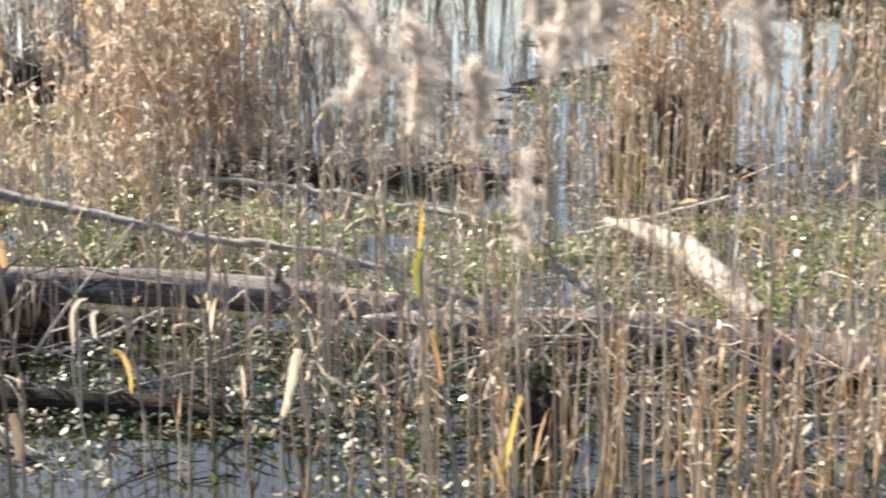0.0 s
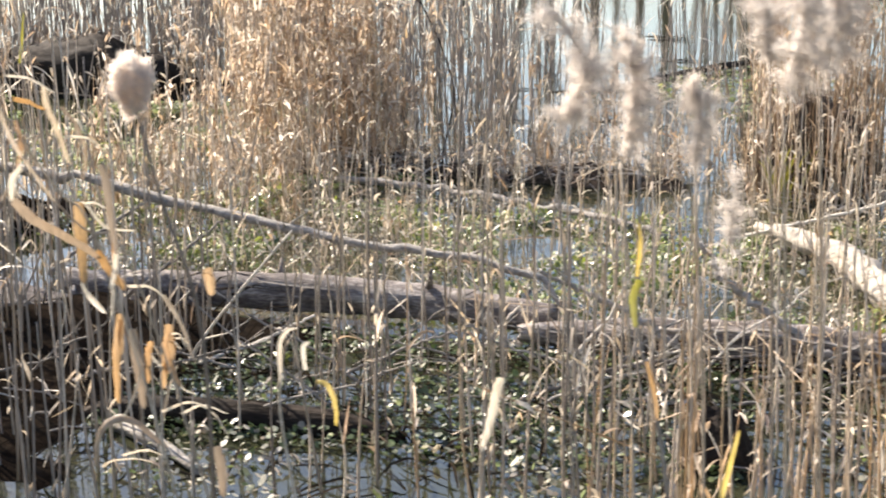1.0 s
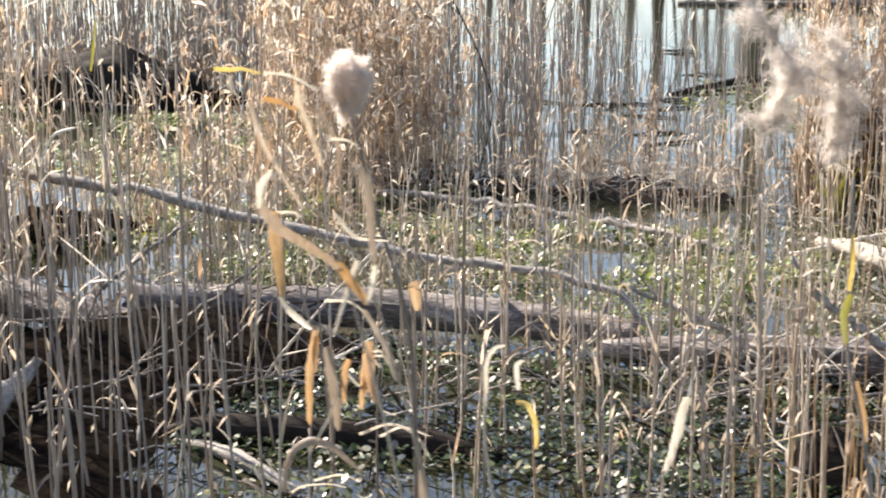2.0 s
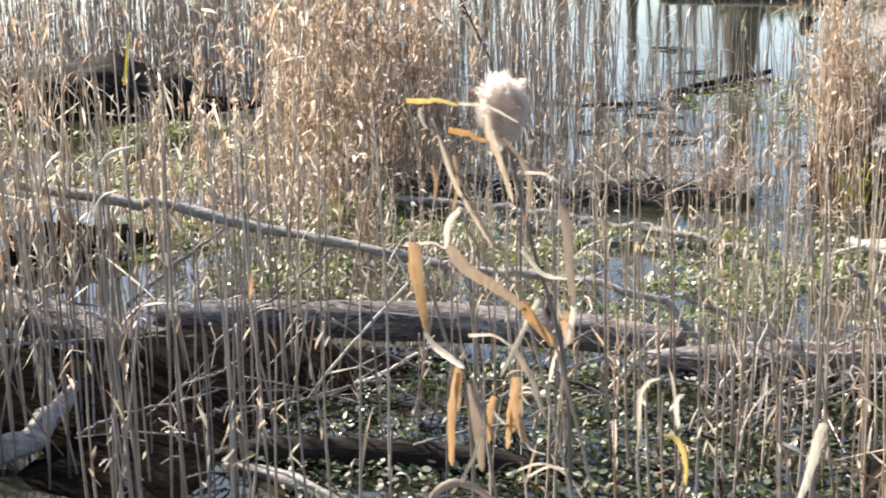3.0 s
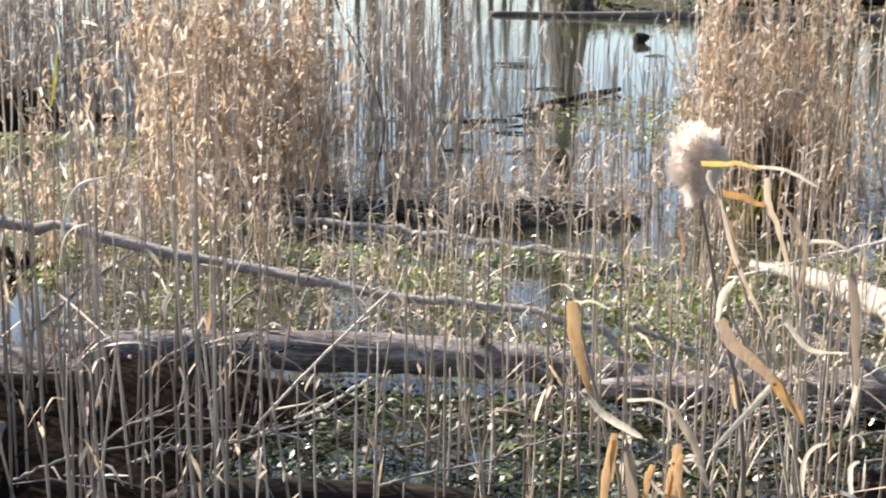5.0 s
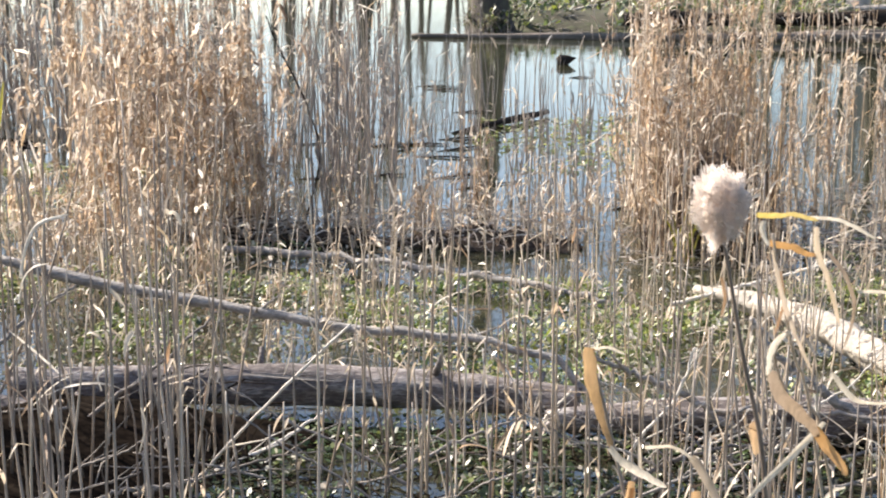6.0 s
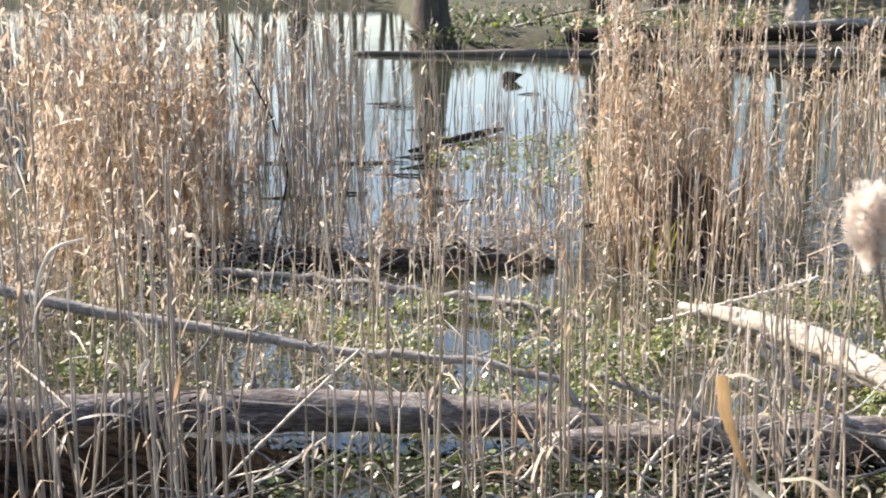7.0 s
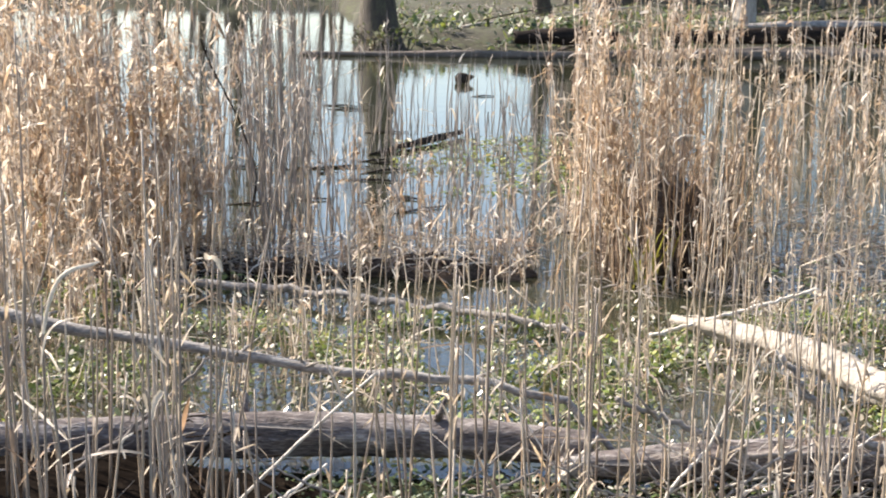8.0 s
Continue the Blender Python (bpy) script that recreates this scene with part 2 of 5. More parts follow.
# ---- mesh tools ----
class Pieces:
    """Collects tubes, ribbons and leaves of one mesh."""

    def __init__(self):
        self.v, self.f, self.m = [], [], []

    def tube(self, pts, radii, sides=4, mat=0, cap=True):
        pts = [Vector(p) for p in pts]
        base, n = len(self.v), len(pts)
        for k, p in enumerate(pts):
            d = (pts[min(k + 1, n - 1)] - pts[max(k - 1, 0)]).normalized()
            a = d.cross(Vector((0, 1, 0)) if abs(d.y) < 0.9 else Vector((1, 0, 0))).normalized()
            b = d.cross(a)
            for s in range(sides):
                w = math.tau * s / sides
                self.v.append(p + (a * math.cos(w) + b * math.sin(w)) * radii[k])
        for k in range(n - 1):
            for s in range(sides):
                q = (s + 1) % sides
                self.f.append((base + k * sides + s, base + k * sides + q, base + (k + 1) * sides + q, base + (k + 1) * sides + s))
                self.m.append(mat)
        if cap and sides > 2:
            self.f.append(tuple(base + s for s in reversed(range(sides))))
            self.f.append(tuple(base + (n - 1) * sides + s for s in range(sides)))
            self.m += [mat, mat]

    def ribbon(self, pts, widths, across, mat=0, fold=0.25):
        """A leaf blade: a strip with a shallow keel. across: the blade's sideways direction, one for all or one a point."""
        pts = [Vector(p) for p in pts]
        base, n = len(self.v), len(pts)
        for k, p in enumerate(pts):
            d = (pts[min(k + 1, n - 1)] - pts[max(k - 1, 0)]).normalized()
            s = Vector(across[k] if isinstance(across, list) else across)
            s = (s - d * s.dot(d))
            s = s.normalized() if s.length > 1e-4 else d.orthogonal().normalized()
            u = d.cross(s)
            w = widths[k] / 2
            self.v += [p - s * w + u * w * fold, p - u * w * fold * 0.6, p + s * w + u * w * fold]
        for k in range(n - 1):
            for j in (0, 1):
                self.f.append((base + 3 * k + j, base + 3 * k + j + 1, base + 3 * k + j + 4, base + 3 * k + j + 3))
                self.m.append(mat)

    def hair(self, c, e, side, width):
        """One fine tapering hair."""
        base = len(self.v)
        self.v += [c - side * width / 2, c + side * width / 2, c + e]
        self.f.append((base, base + 1, base + 2))
        self.m.append(0)

    def leaf(self, c, length, width, turn, tilt, roll, mat=0, dish=0.15):
        """A small oval leaf of eight points round a sunk middle."""
        base = len(self.v)
        ca, sa = math.cos(turn), math.sin(turn)
        for k in range(8):
            w = math.tau * k / 8
            x, y = math.cos(w) * length / 2, math.sin(w) * width / 2
            z = x * tilt + y * roll + dish * (x * x + y * y) / max(length, 1e-4)
            self.v.append(Vector((c[0] + ca * x - sa * y, c[1] + sa * x + ca * y, c[2] + z)))
        for tri in ((0, 1, 2, 3), (0, 3, 4, 7), (4, 5, 6, 7)):
            self.f.append(tuple(base + k for k in tri))
            self.m.append(mat)

    def mesh(self, name, mats, smooth=True):
        me = bpy.data.meshes.new(name)
        me.from_pydata([tuple(p) for p in self.v], [], self.f)
        for mt in mats:
            me.materials.append(mt)
        me.polygons.foreach_set("material_index", self.m)
        me.polygons.foreach_set("use_smooth", [smooth] * len(self.f))
        me.update()
        return me


def part(name, source, material, parent, label=""):
    """One mesh as a part under a thing."""
    me = source.mesh(name, [material]) if isinstance(source, Pieces) else source
    if not isinstance(source, Pieces) and not me.materials:
        me.materials.append(material)
    ob = new(name, me)
    ob.parent = parent
    return tagged(ob, label)


def thing(name, source, materials, label, category, group="", kind="", at=(0, 0, 0)):
    me = source.mesh(name, materials) if isinstance(source, Pieces) else source
    ob = new(name, me)
    ob.location = at
    return tagged(ob, label, category, group, kind)


def empty(name, at, label, category, group="", kind=""):
    ob = new(name)
    ob.location, ob.empty_display_size = at, 0.1
    return tagged(ob, label, category, group, kind)


def spline(pts, n):
    """n + 1 points on a smooth curve through pts."""
    p = [Vector(q) for q in pts]
    p = [2 * p[0] - p[1], *p, 2 * p[-1] - p[-2]]
    out = []
    for k in range(n + 1):
        u = k / n * (len(p) - 3)
        i = min(int(u), len(p) - 4)
        u -= i
        a, b, c, d = p[i:i + 4]
        out.append(0.5 * (2 * b + (c - a) * u + (2 * a - 5 * b + 4 * c - d) * u * u + (3 * b - a - 3 * c + d) * u ** 3))
    return out


def log_mesh(name, pts, radii, steps=60, sides=20, bumps=0.12, seed=0.0, cracks=0.0):
    """A trunk lying along pts: knots, bulges, long cracks and broken ends."""
    line = spline(pts, steps)
    rad = np.interp(np.linspace(0, 1, steps + 1), np.linspace(0, 1, len(radii)), radii)
    bm = bmesh.new()
    rings = []
    for k, p in enumerate(line):
        d = (line[min(k + 1, steps)] - line[max(k - 1, 0)]).normalized()
        a = d.cross(Vector((0, 0, 1))).normalized()
        b = a.cross(d)
        ring = []
        for s in range(sides):
            w = math.tau * s / sides
            q = a * math.cos(w) + b * math.sin(w)
            r = rad[k] * (1 + bumps * noise.noise(Vector((k * 0.16 + seed, q.dot(a) * 1.3, q.dot(b) * 1.3))))
            r += rad[k] * 0.35 * bumps * noise.noise(Vector((k * 0.6 + seed, q.dot(a) * 4, q.dot(b) * 4)))
            if cracks:
                r -= rad[k] * cracks * max(0.0, noise.noise(Vector((k * 0.03 + seed, s * 0.9, 3.3)))) 
            end = 0.0
            if k in (0, steps):
                end = (noise.noise(Vector((s * 0.7, seed, k))) * 0.9) * rad[k]
            ring.append(bm.verts.new(p + q * r + d * end))
        rings.append(ring)
    for k in range(steps):
        for s in range(sides):
            q = (s + 1) % sides
            bm.faces.new((rings[k][s], rings[k][q], rings[k + 1][q], rings[k + 1][s])).smooth = True
    for ring, flip in ((rings[0], True), (rings[-1], False)):
        mid = bm.verts.new(sum((v.co for v in ring), Vector()) / sides)
        for s in range(sides):
            tri = (ring[s], ring[(s + 1) % sides], mid)
            bm.faces.new(tri if not flip else tri[::-1])
    bmesh.ops.recalc_face_normals(bm, faces=bm.faces)
    me = bpy.data.meshes.new(name)
    bm.to_mesh(me)
    bm.free()
    return me


def mound_mesh(name, rx, ry, h, rough=0.3, seed=0.0, n=36, rings=14, hang=0.0):
    """A lumpy hummock with its skirt under the water."""
    bm = bmesh.new()
    rows = []
    for i in range(rings + 1):
        u = i / rings
        row = []
        for s in range(n):
            w = math.tau * s / n
            q = Vector((math.cos(w), math.sin(w), 0))
            k = 1 + rough * noise.noise(Vector((q.x * 1.7 + seed, q.y * 1.7, u * 1.5)))
            r = math.sin(u * math.pi / 2) ** 0.75 * k
            z = h * (math.cos(u * math.pi / 2) ** 0.7) * (1 + rough * noise.noise(Vector((q.x * r * 3 + seed, q.y * r * 3, 7))))
            z += h * 0.35 * rough * noise.noise(Vector((q.x * r * 9 + seed, q.y * r * 9, 2)))
            if hang:
                r *= 1 - hang * u ** 4
            row.append(bm.verts.new((q.x * r * rx, q.y * r * ry, z - 0.08 * u)))
        rows.append(row)
    for i in range(rings):
        for s in range(n):
            q = (s + 1) % n
            bm.faces.new((rows[i][s], rows[i + 1][s], rows[i + 1][q], rows[i][q])).smooth = True
    bmesh.ops.remove_doubles(bm, verts=rows[0], dist=1e-4)
    bmesh.ops.recalc_face_normals(bm, faces=bm.faces)
    me = bpy.data.meshes.new(name)
    bm.to_mesh(me)
    bm.free()
    return me



# ---- ground and water ----
def axis(lo, hi, fine_lo, fine_hi, step, grow=1.35):
    out = list(np.arange(fine_lo, fine_hi + step / 2, step))
    d, x = step, fine_hi
    while x < hi:
        d *= grow
        x = min(x + d, hi)
        out.append(x)
    d, x = step, fine_lo
    while x > lo:
        d *= grow
        x = max(x - d, lo)
        out.insert(0, x)
    return np.array(out)


def smooth(u):
    u = min(1.0, max(0.0, u))
    return u * u * (3 - 2 * u)


HUMPS = [(-4.35, 13.7, 1.3, 1.2, 0.33), (-0.5, 13.5, 1.0, 1.5, 0.32), (2.2, 14.0, 2.0, 2.2, 0.3), (-7.6, 17.2, 1.9, 1.1, 0.4), (-4.1, 7.75, 1.5, 0.95, 0.36), (-3.3, 8.6, 1.7, 0.3, 0.3), (-3.95, 8.15, 0.85, 0.45, 0.2), (-0.7, 8.5, 1.3, 0.3, 0.28), (-3.7, 6.65, 0.95, 0.6, 0.25), (-3.2, 6.15, 0.6, 0.4, 0.24)]


# patches of open water between the plants: x, y, half widths
POOLS = [(-6.55, 14.6, 0.3, 1.0), (-2.1, 12.05, 0.75, 0.55), (-5.05, 9.85, 0.45, 0.35), (-2.15, 10.6, 0.18, 0.65), (-1.0, 9.3, 0.14, 0.35), (0.2, 13.9, 0.5, 0.9), (-3.95, 11.7, 0.3, 0.35), (-1.35, 11.9, 0.25, 0.4), (-1.6, 8.1, 0.25, 0.12), (-2.85, 11.3, 0.3, 0.2), (-0.55, 11.7, 0.4, 0.3), (-1.75, 9.75, 0.12, 0.25), (-3.58, 13.9, 0.13, 0.75), (-3.82, 15.6, 0.18, 1.0), (-4.2, 18.2, 0.24, 1.7)]


def in_pool(x, y):
    k = 1 + 0.45 * noise.noise(Vector((x * 3, y * 3, 5)))
    return any(((x - px) / rx) ** 2 + ((y - py) / ry) ** 2 < k for px, py, rx, ry in POOLS)


def bed(x, y):
    z = -0.28 + 0.06 * noise.noise(Vector((x * 0.6, y * 0.6, 0))) + 0.03 * noise.noise(Vector((x * 2.1, y * 2.1, 4)))
    for hx, hy, rx, ry, h in HUMPS:
        d = ((x - hx) / rx) ** 2 + ((y - hy) / ry) ** 2
        z += h * math.exp(-d * 1.2)
    shore = 31.6 + 0.9 * noise.noise(Vector((x * 0.25, 2.0, 0))) + 17 * smooth((-2.0 - x) / 1.8)
    z += 0.62 * smooth((y - shore + 0.6) / 2.2) + 0.10 * smooth((y - shore) / 6) * (1 + noise.noise(Vector((x * 0.4, y * 0.3, 9))))
    z += 1.05 * smooth((3.6 - y) / 2.2)
    z += 0.9 * smooth((abs(x + 2) - 26) / 6)
    return z


xs, ys = axis(-1800, 1800, -14, 10, 0.4), axis(-300, 3000, 0, 50, 0.4)
gm = bpy.data.meshes.new("ground")
gm.from_pydata([(x, y, bed(x, y)) for y in ys for x in xs], [],
               [(j * len(xs) + i, j * len(xs) + i + 1, (j + 1) * len(xs) + i + 1, (j + 1) * len(xs) + i) for j in range(len(ys) - 1) for i in range(len(xs) - 1)])
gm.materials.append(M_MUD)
gm.materials.append(M_BANK)
gm.polygons.foreach_set("material_index", [1 if p.center.y > 31.2 or p.center.y < 2.5 else 0 for p in gm.polygons])
gm.polygons.foreach_set("use_smooth", [True] * len(gm.polygons))
tagged(new("ground", gm), "dark muddy marsh bed rising to a low soil bank", "ground", kind="structure")

wxs, wys = np.linspace(-30, 26, 57), np.linspace(1.2, 54.0, 34)
wm = bpy.data.meshes.new("water")
wm.from_pydata([(x, y, 0.0) for y in wys for x in wxs], [],
               [(j * 57 + i, j * 57 + i + 1, (j + 1) * 57 + i + 1, (j + 1) * 57 + i) for j in range(33) for i in range(56)])
wm.materials.append(M_WATER)
tagged(new("water", wm), "still brown marsh water reflecting a pale sky", "water", kind="structure")


# ---- logs ----
thing("fallen_log", log_mesh("fallen_log", [(-4.3, 8.66, 0.14), (-3.6, 8.72, 0.145), (-2.9, 8.77, 0.147), (-2.25, 8.73, 0.142), (-1.65, 8.64, 0.12)],
      [0.09, 0.096, 0.098, 0.092, 0.078], 90, 24, 0.16, 1.0, 0.10), [], "weathered grey-brown fallen log lying across the marsh", "log").data.materials.append(M_LOG)
thing("fallen_log", log_mesh("fallen_log", [(-1.8, 8.5, 0.08), (-1.15, 8.53, 0.1), (-0.5, 8.5, 0.11), (0.2, 8.37, 0.11), (1.2, 8.1, 0.09)],
      [0.05, 0.09, 0.105, 0.1, 0.09], 90, 22, 0.22, 5.0, 0.4), [], "split grey log with long open cracks in shallow water", "log").data.materials.append(M_LOG)
thing("fallen_log", log_mesh("fallen_log", [(-6.6, 9.15, 0.18), (-5.6, 8.9, 0.17), (-4.9, 8.6, 0.14), (-4.3, 8.36, 0.1), (-3.75, 8.33, 0.06)],
      [0.12, 0.12, 0.11, 0.1, 0.07], 70, 20, 0.16, 9.0, 0.1), [], "grey fallen log with a raised, rounded end", "log").data.materials.append(M_LOG)
thing("sunken_log", log_mesh("sunken_log", [(-3.42, 7.12, -0.01), (-3.2, 7.13, 0.03), (-2.7, 7.15, 0.035), (-2.3, 7.16, 0.02), (-2.0, 7.14, -0.01)],
      [0.045, 0.07, 0.075, 0.07, 0.04], 50, 16, 0.2, 12.0), [], "wet black log half sunk in the water", "log").data.materials.append(M_LOG_DARK)
thing("bleached_log", log_mesh("bleached_log", [(-0.86, 11.08, 0.1), (-0.57, 10.68, 0.12), (-0.33, 10.29, 0.13), (-0.18, 9.9, 0.12), (-0.06, 9.5, 0.1), (0.14, 9.1, 0.04)],
      [0.03, 0.065, 0.08, 0.085, 0.08, 0.06], 70, 22, 0.3, 21.0, 0.25), [], "pale barkless driftwood log lying among water plants", "log").data.materials.append(M_LOG_PALE)
thing("far_log", log_mesh("far_log", [(-3.85, 31.1, 0.03), (-1.0, 30.95, 0.05), (2.0, 31.05, 0.07), (5.0, 31.1, 0.09), (9.0, 31.2, 0.1)],
      [0.035, 0.065, 0.075, 0.09, 0.1], 70, 14, 0.3, 31.0), [], "long brown log floating along the far shore", "log").data.materials.append(M_LOG_FAR)
thing("far_log", log_mesh("far_log", [(0.0, 31.9, 0.3), (0.9, 31.8, 0.33), (1.9, 31.9, 0.3)], [0.12, 0.15, 0.11], 30, 12, 0.2, 35.0), [],
      "dark rotting log on the far bank", "log").data.materials.append(M_LOG_DARK)
thing("far_log", log_mesh("far_log", [(2.7, 32.1, 0.32), (4.8, 32.0, 0.36), (9.0, 32.4, 0.42)], [0.1, 0.16, 0.18], 30, 12, 0.2, 37.0), [],
      "dark fallen trunk on the far bank", "log").data.materials.append(M_LOG_DARK)
thing("far_log", log_mesh("far_log", [(2.2, 31.35, 0.06), (3.6, 31.45, 0.1), (5.4, 31.5, 0.12), (7.5, 31.7, 0.1)], [0.04, 0.08, 0.09, 0.06], 40, 12, 0.3, 39.0), [],
      "brown driftwood log stranded at the far shore", "log").data.materials.append(M_LOG_FAR)
thing("far_log", log_mesh("far_log", [(3.9, 33.4, 0.4), (5.2, 33.1, 0.48), (7.8, 33.3, 0.5)], [0.05, 0.09, 0.08], 40, 12, 0.3, 43.0), [],
      "grey-brown fallen pole lying on the far bank", "log").data.materials.append(M_LOG_GREY)
thing("dark_stump", mound_mesh("dark_stump", 0.17, 0.14, 0.22, 0.35, 40.0), [], "black wet root stump beside the log", "stump", at=(-0.72, 7.15, 0)).data.materials.append(M_LOG_DARK)
thing("broken_stub", log_mesh("broken_stub", [(-1.36, 26.3, 0.05), (-1.3, 26.3, 0.055), (-1.2, 26.3, 0.075), (-1.07, 26.3, 0.1)], [0.04, 0.11, 0.075, 0.006], 14, 10, 0.2, 44.0), [],
      "black pointed stub of wood sticking out of the water", "stump").data.materials.append(M_LOG_DARK)
thing("sunken_branch", log_mesh("sunken_branch", [(-2.62, 18.55, 0.0), (-2.1, 19.2, 0.05), (-1.6, 20.1, 0.05)], [0.015, 0.045, 0.03], 24, 10, 0.4, 47.0), [],
      "dark branch lying in the open water", "branch").data.materials.append(M_LOG_DARK)
thing("broken_limb", log_mesh("broken_limb", [(-4.45, 6.75, 0.0), (-4.18, 6.9, 0.08), (-4.15, 7.15, 0.13), (-4.21, 7.5, 0.15)], [0.05, 0.055, 0.046, 0.022], 36, 14, 0.7, 51.0, 0.4), [],
      "pale broken limb pointing up from the mud", "branch").data.materials.append(M_LOG_GREY)
thing("broken_limb", log_mesh("broken_limb", [(-3.35, 7.05, 0.0), (-3.0, 6.82, 0.04), (-2.65, 6.55, 0.02)], [0.015, 0.032, 0.02], 30, 10, 0.5, 53.0, 0.3), [],
      "pale mottled limb lying at the water's edge", "branch").data.materials.append(M_LOG_GREY)
g = random.Random(555)
for k in range(20):
    x, y, w = (g.uniform(-4.5, 0.5), g.uniform(13.5, 26), g.uniform(-0.5, 0.5)) if k < 9 else (g.uniform(-3.2, -2.1), g.uniform(14.8, 18.2), g.uniform(-0.6, 0.6))
    ln = g.uniform(0.2, 0.7)
    pc = Pieces()
    pc.tube([(-ln / 2, 0, 0.0), (0, 0.03, 0.015), (ln / 2, g.uniform(-0.05, 0.1), 0.01)], [0.005, 0.011, 0.004], 6)
    thing("floating_stick", pc, [M_LOG_DARK], "dark stick floating on open water", "stick", "floating sticks", at=(x, y, 0)).rotation_euler = (0, 0, w)


def log_thing(ob, stubs, strips, seed):
    """Branch stubs and loose splinters on a lying log."""
    q = random.Random(seed)
    ring = len(ob.data.vertices)
    co = [v.co.copy() for v in ob.data.vertices]
    no = [v.normal.copy() for v in ob.data.vertices]
    for _ in range(stubs):
        k = q.randrange(ring)
        if no[k].z < 0.1:
            continue
        d, p = (no[k] + Vector((q.uniform(-0.5, 0.5), -0.2, 0.3))).normalized(), co[k] - no[k] * 0.02
        ln = q.uniform(0.05, 0.14)
        pc = Pieces()
        pc.tube([p, p + d * ln * 0.6, p + d * ln + Vector((0, 0, 0.01))], [0.022, 0.015, 0.009], 8)
        part("branch_stub", pc, ob.data.materials[0], ob)
    for _ in range(strips):
        k = q.randrange(ring)
        if no[k].z < -0.1:
            continue
        d = Vector((1, -0.12, q.uniform(-0.05, 0.08)))
        p, ln = co[k] + no[k] * 0.008, q.uniform(0.15, 0.5)
        pc = Pieces()
        pc.ribbon([p, p + d * ln * 0.3 + no[k] * 0.01, p + d * ln * 0.7 + no[k] * 0.015, p + d * ln + no[k] * q.uniform(0, 0.05)], [0.006, 0.018, 0.014, 0.003], no[k].cross(d))
        part("splinter", pc, M_TWIG_ONE, ob)


for ob in [o for o in scene.objects if o.name.startswith("fallen_log")]:
    log_thing(ob, 7, 26 if "split" in ob["label"] else 6, len(ob["label"]))


def branch(pts, r0, r1, label, twigs=0, seed=0, mat=M_TWIG_ONE, crook=0.36):
    """A dead branch with side twigs."""
    g = random.Random(seed)
    line = spline(pts, 28)
    line = [p + Vector((g.gauss(0, 1), g.gauss(0, 1), g.gauss(0, 1))) * r0 * crook for p in line]
    ob = empty("dead_branch", line[0], label, "branch", "dead branches")
    pc = Pieces()
    off = line[0]
    pc.tube([p - off for p in line], [(r0 + (r1 - r0) * k / 28) * (1 + 0.35 * noise.noise(Vector((k * 0.7, seed, 2)))) for k in range(29)], 8)
    part("limb", pc, mat, ob)
    for _ in range(twigs):
        k = g.randrange(4, 27)
        d = (line[k + 1] - line[k]).normalized()
        q = Vector((g.uniform(-1, 1), g.uniform(-1, 1), g.uniform(-0.2, 1))).normalized()
        ln = g.uniform(0.12, 0.4)
        pc = Pieces()
        p = line[k] - off
        pc.tube([p, p + (d * 0.6 + q) * ln * 0.4, p + (d * 0.8 + q * 0.8) * ln * 0.8 + Vector((0, 0, g.uniform(-0.05, 0.05)))], [r1 * 0.8 + 0.001, 0.0025, 0.001], 5)
        part("twig", pc, mat, ob)
    return ob


LONG = [(-5.51, 9.55, 0.63), (-4.80, 9.41, 0.59), (-4.57, 9.36, 0.57), (-3.75, 9.19, 0.47), (-3.44, 9.13, 0.44), (-3.13, 9.06, 0.41), (-2.85, 9.01, 0.38), (-2.50, 8.93, 0.37), (-2.12, 8.86, 0.36), (-1.85, 8.80, 0.31), (-1.67, 8.76, 0.22), (-1.5, 8.66, 0.08)]
branch(LONG, 0.034, 0.015, "long grey bare branch lying over the log", 8, 1, M_LOG_GREY)
branch([(-3.24, 7.78, 0.04), (-3.1, 7.7, 0.22), (-2.85, 7.6, 0.5), (-2.59, 7.49, 0.775)], 0.0068, 0.0055, "thin pale dead twig leaning over the log", 2, 2, M_TWIG_PALE, 0.1)
branch([(-4.0, 12.25, 0.06), (-3.2, 12.0, 0.08), (-2.55, 11.65, 0.08), (-1.9, 11.25, 0.08), (-1.36, 10.9, 0.05)], 0.028, 0.02, "tan stripped stick floating among water plants", 2, 3, M_LOG_GREY)
branch([(-3.32, 7.95, 0.0), (-3.19, 7.88, 0.03), (-2.95, 8.1, 0.1), (-2.775, 8.3, 0.17)], 0.011, 0.006, "short forked pale twig in front of the log", 5, 4, M_TWIG_PALE)
branch([(-3.9, 8.1, 0.1), (-3.5, 8.15, 0.4), (-3.25, 8.3, 0.62)], 0.012, 0.005, "grey twig standing up behind the log", 3, 5)
branch([(-4.7, 9.2, 0.05), (-4.4, 9.4, 0.3), (-4.1, 9.6, 0.5)], 0.014, 0.006, "grey forked twig standing in the water", 4, 6)
branch([(-1.6, 7.60, 0.05), (-1.2, 7.90, 0.14), (-0.6, 8.00, 0.2)], 0.012, 0.006, "crooked dead twig beside the split log", 5, 7)
branch([(-1.1, 8.30, 0.2), (-0.6, 8.25, 0.22), (0.2, 8.10, 0.18)], 0.012, 0.007, "long thin stick lying along the split log", 3, 8)
branch([(-1.02, 10.9, 0.05), (-0.5, 10.9, 0.2), (-0.06, 10.9, 0.33)], 0.012, 0.009, "bare straight stick over the pale log", 1, 9, M_TWIG_PALE)
branch([(-0.3, 8.30, 0.1), (-0.52, 8.35, 0.226), (-0.665, 8.35, 0.337), (-0.811, 8.35, 0.457), (-0.92, 8.35, 0.6)], 0.026, 0.012, "brown bent limb rising from the split log", 3, 21, M_LOG_GREY)
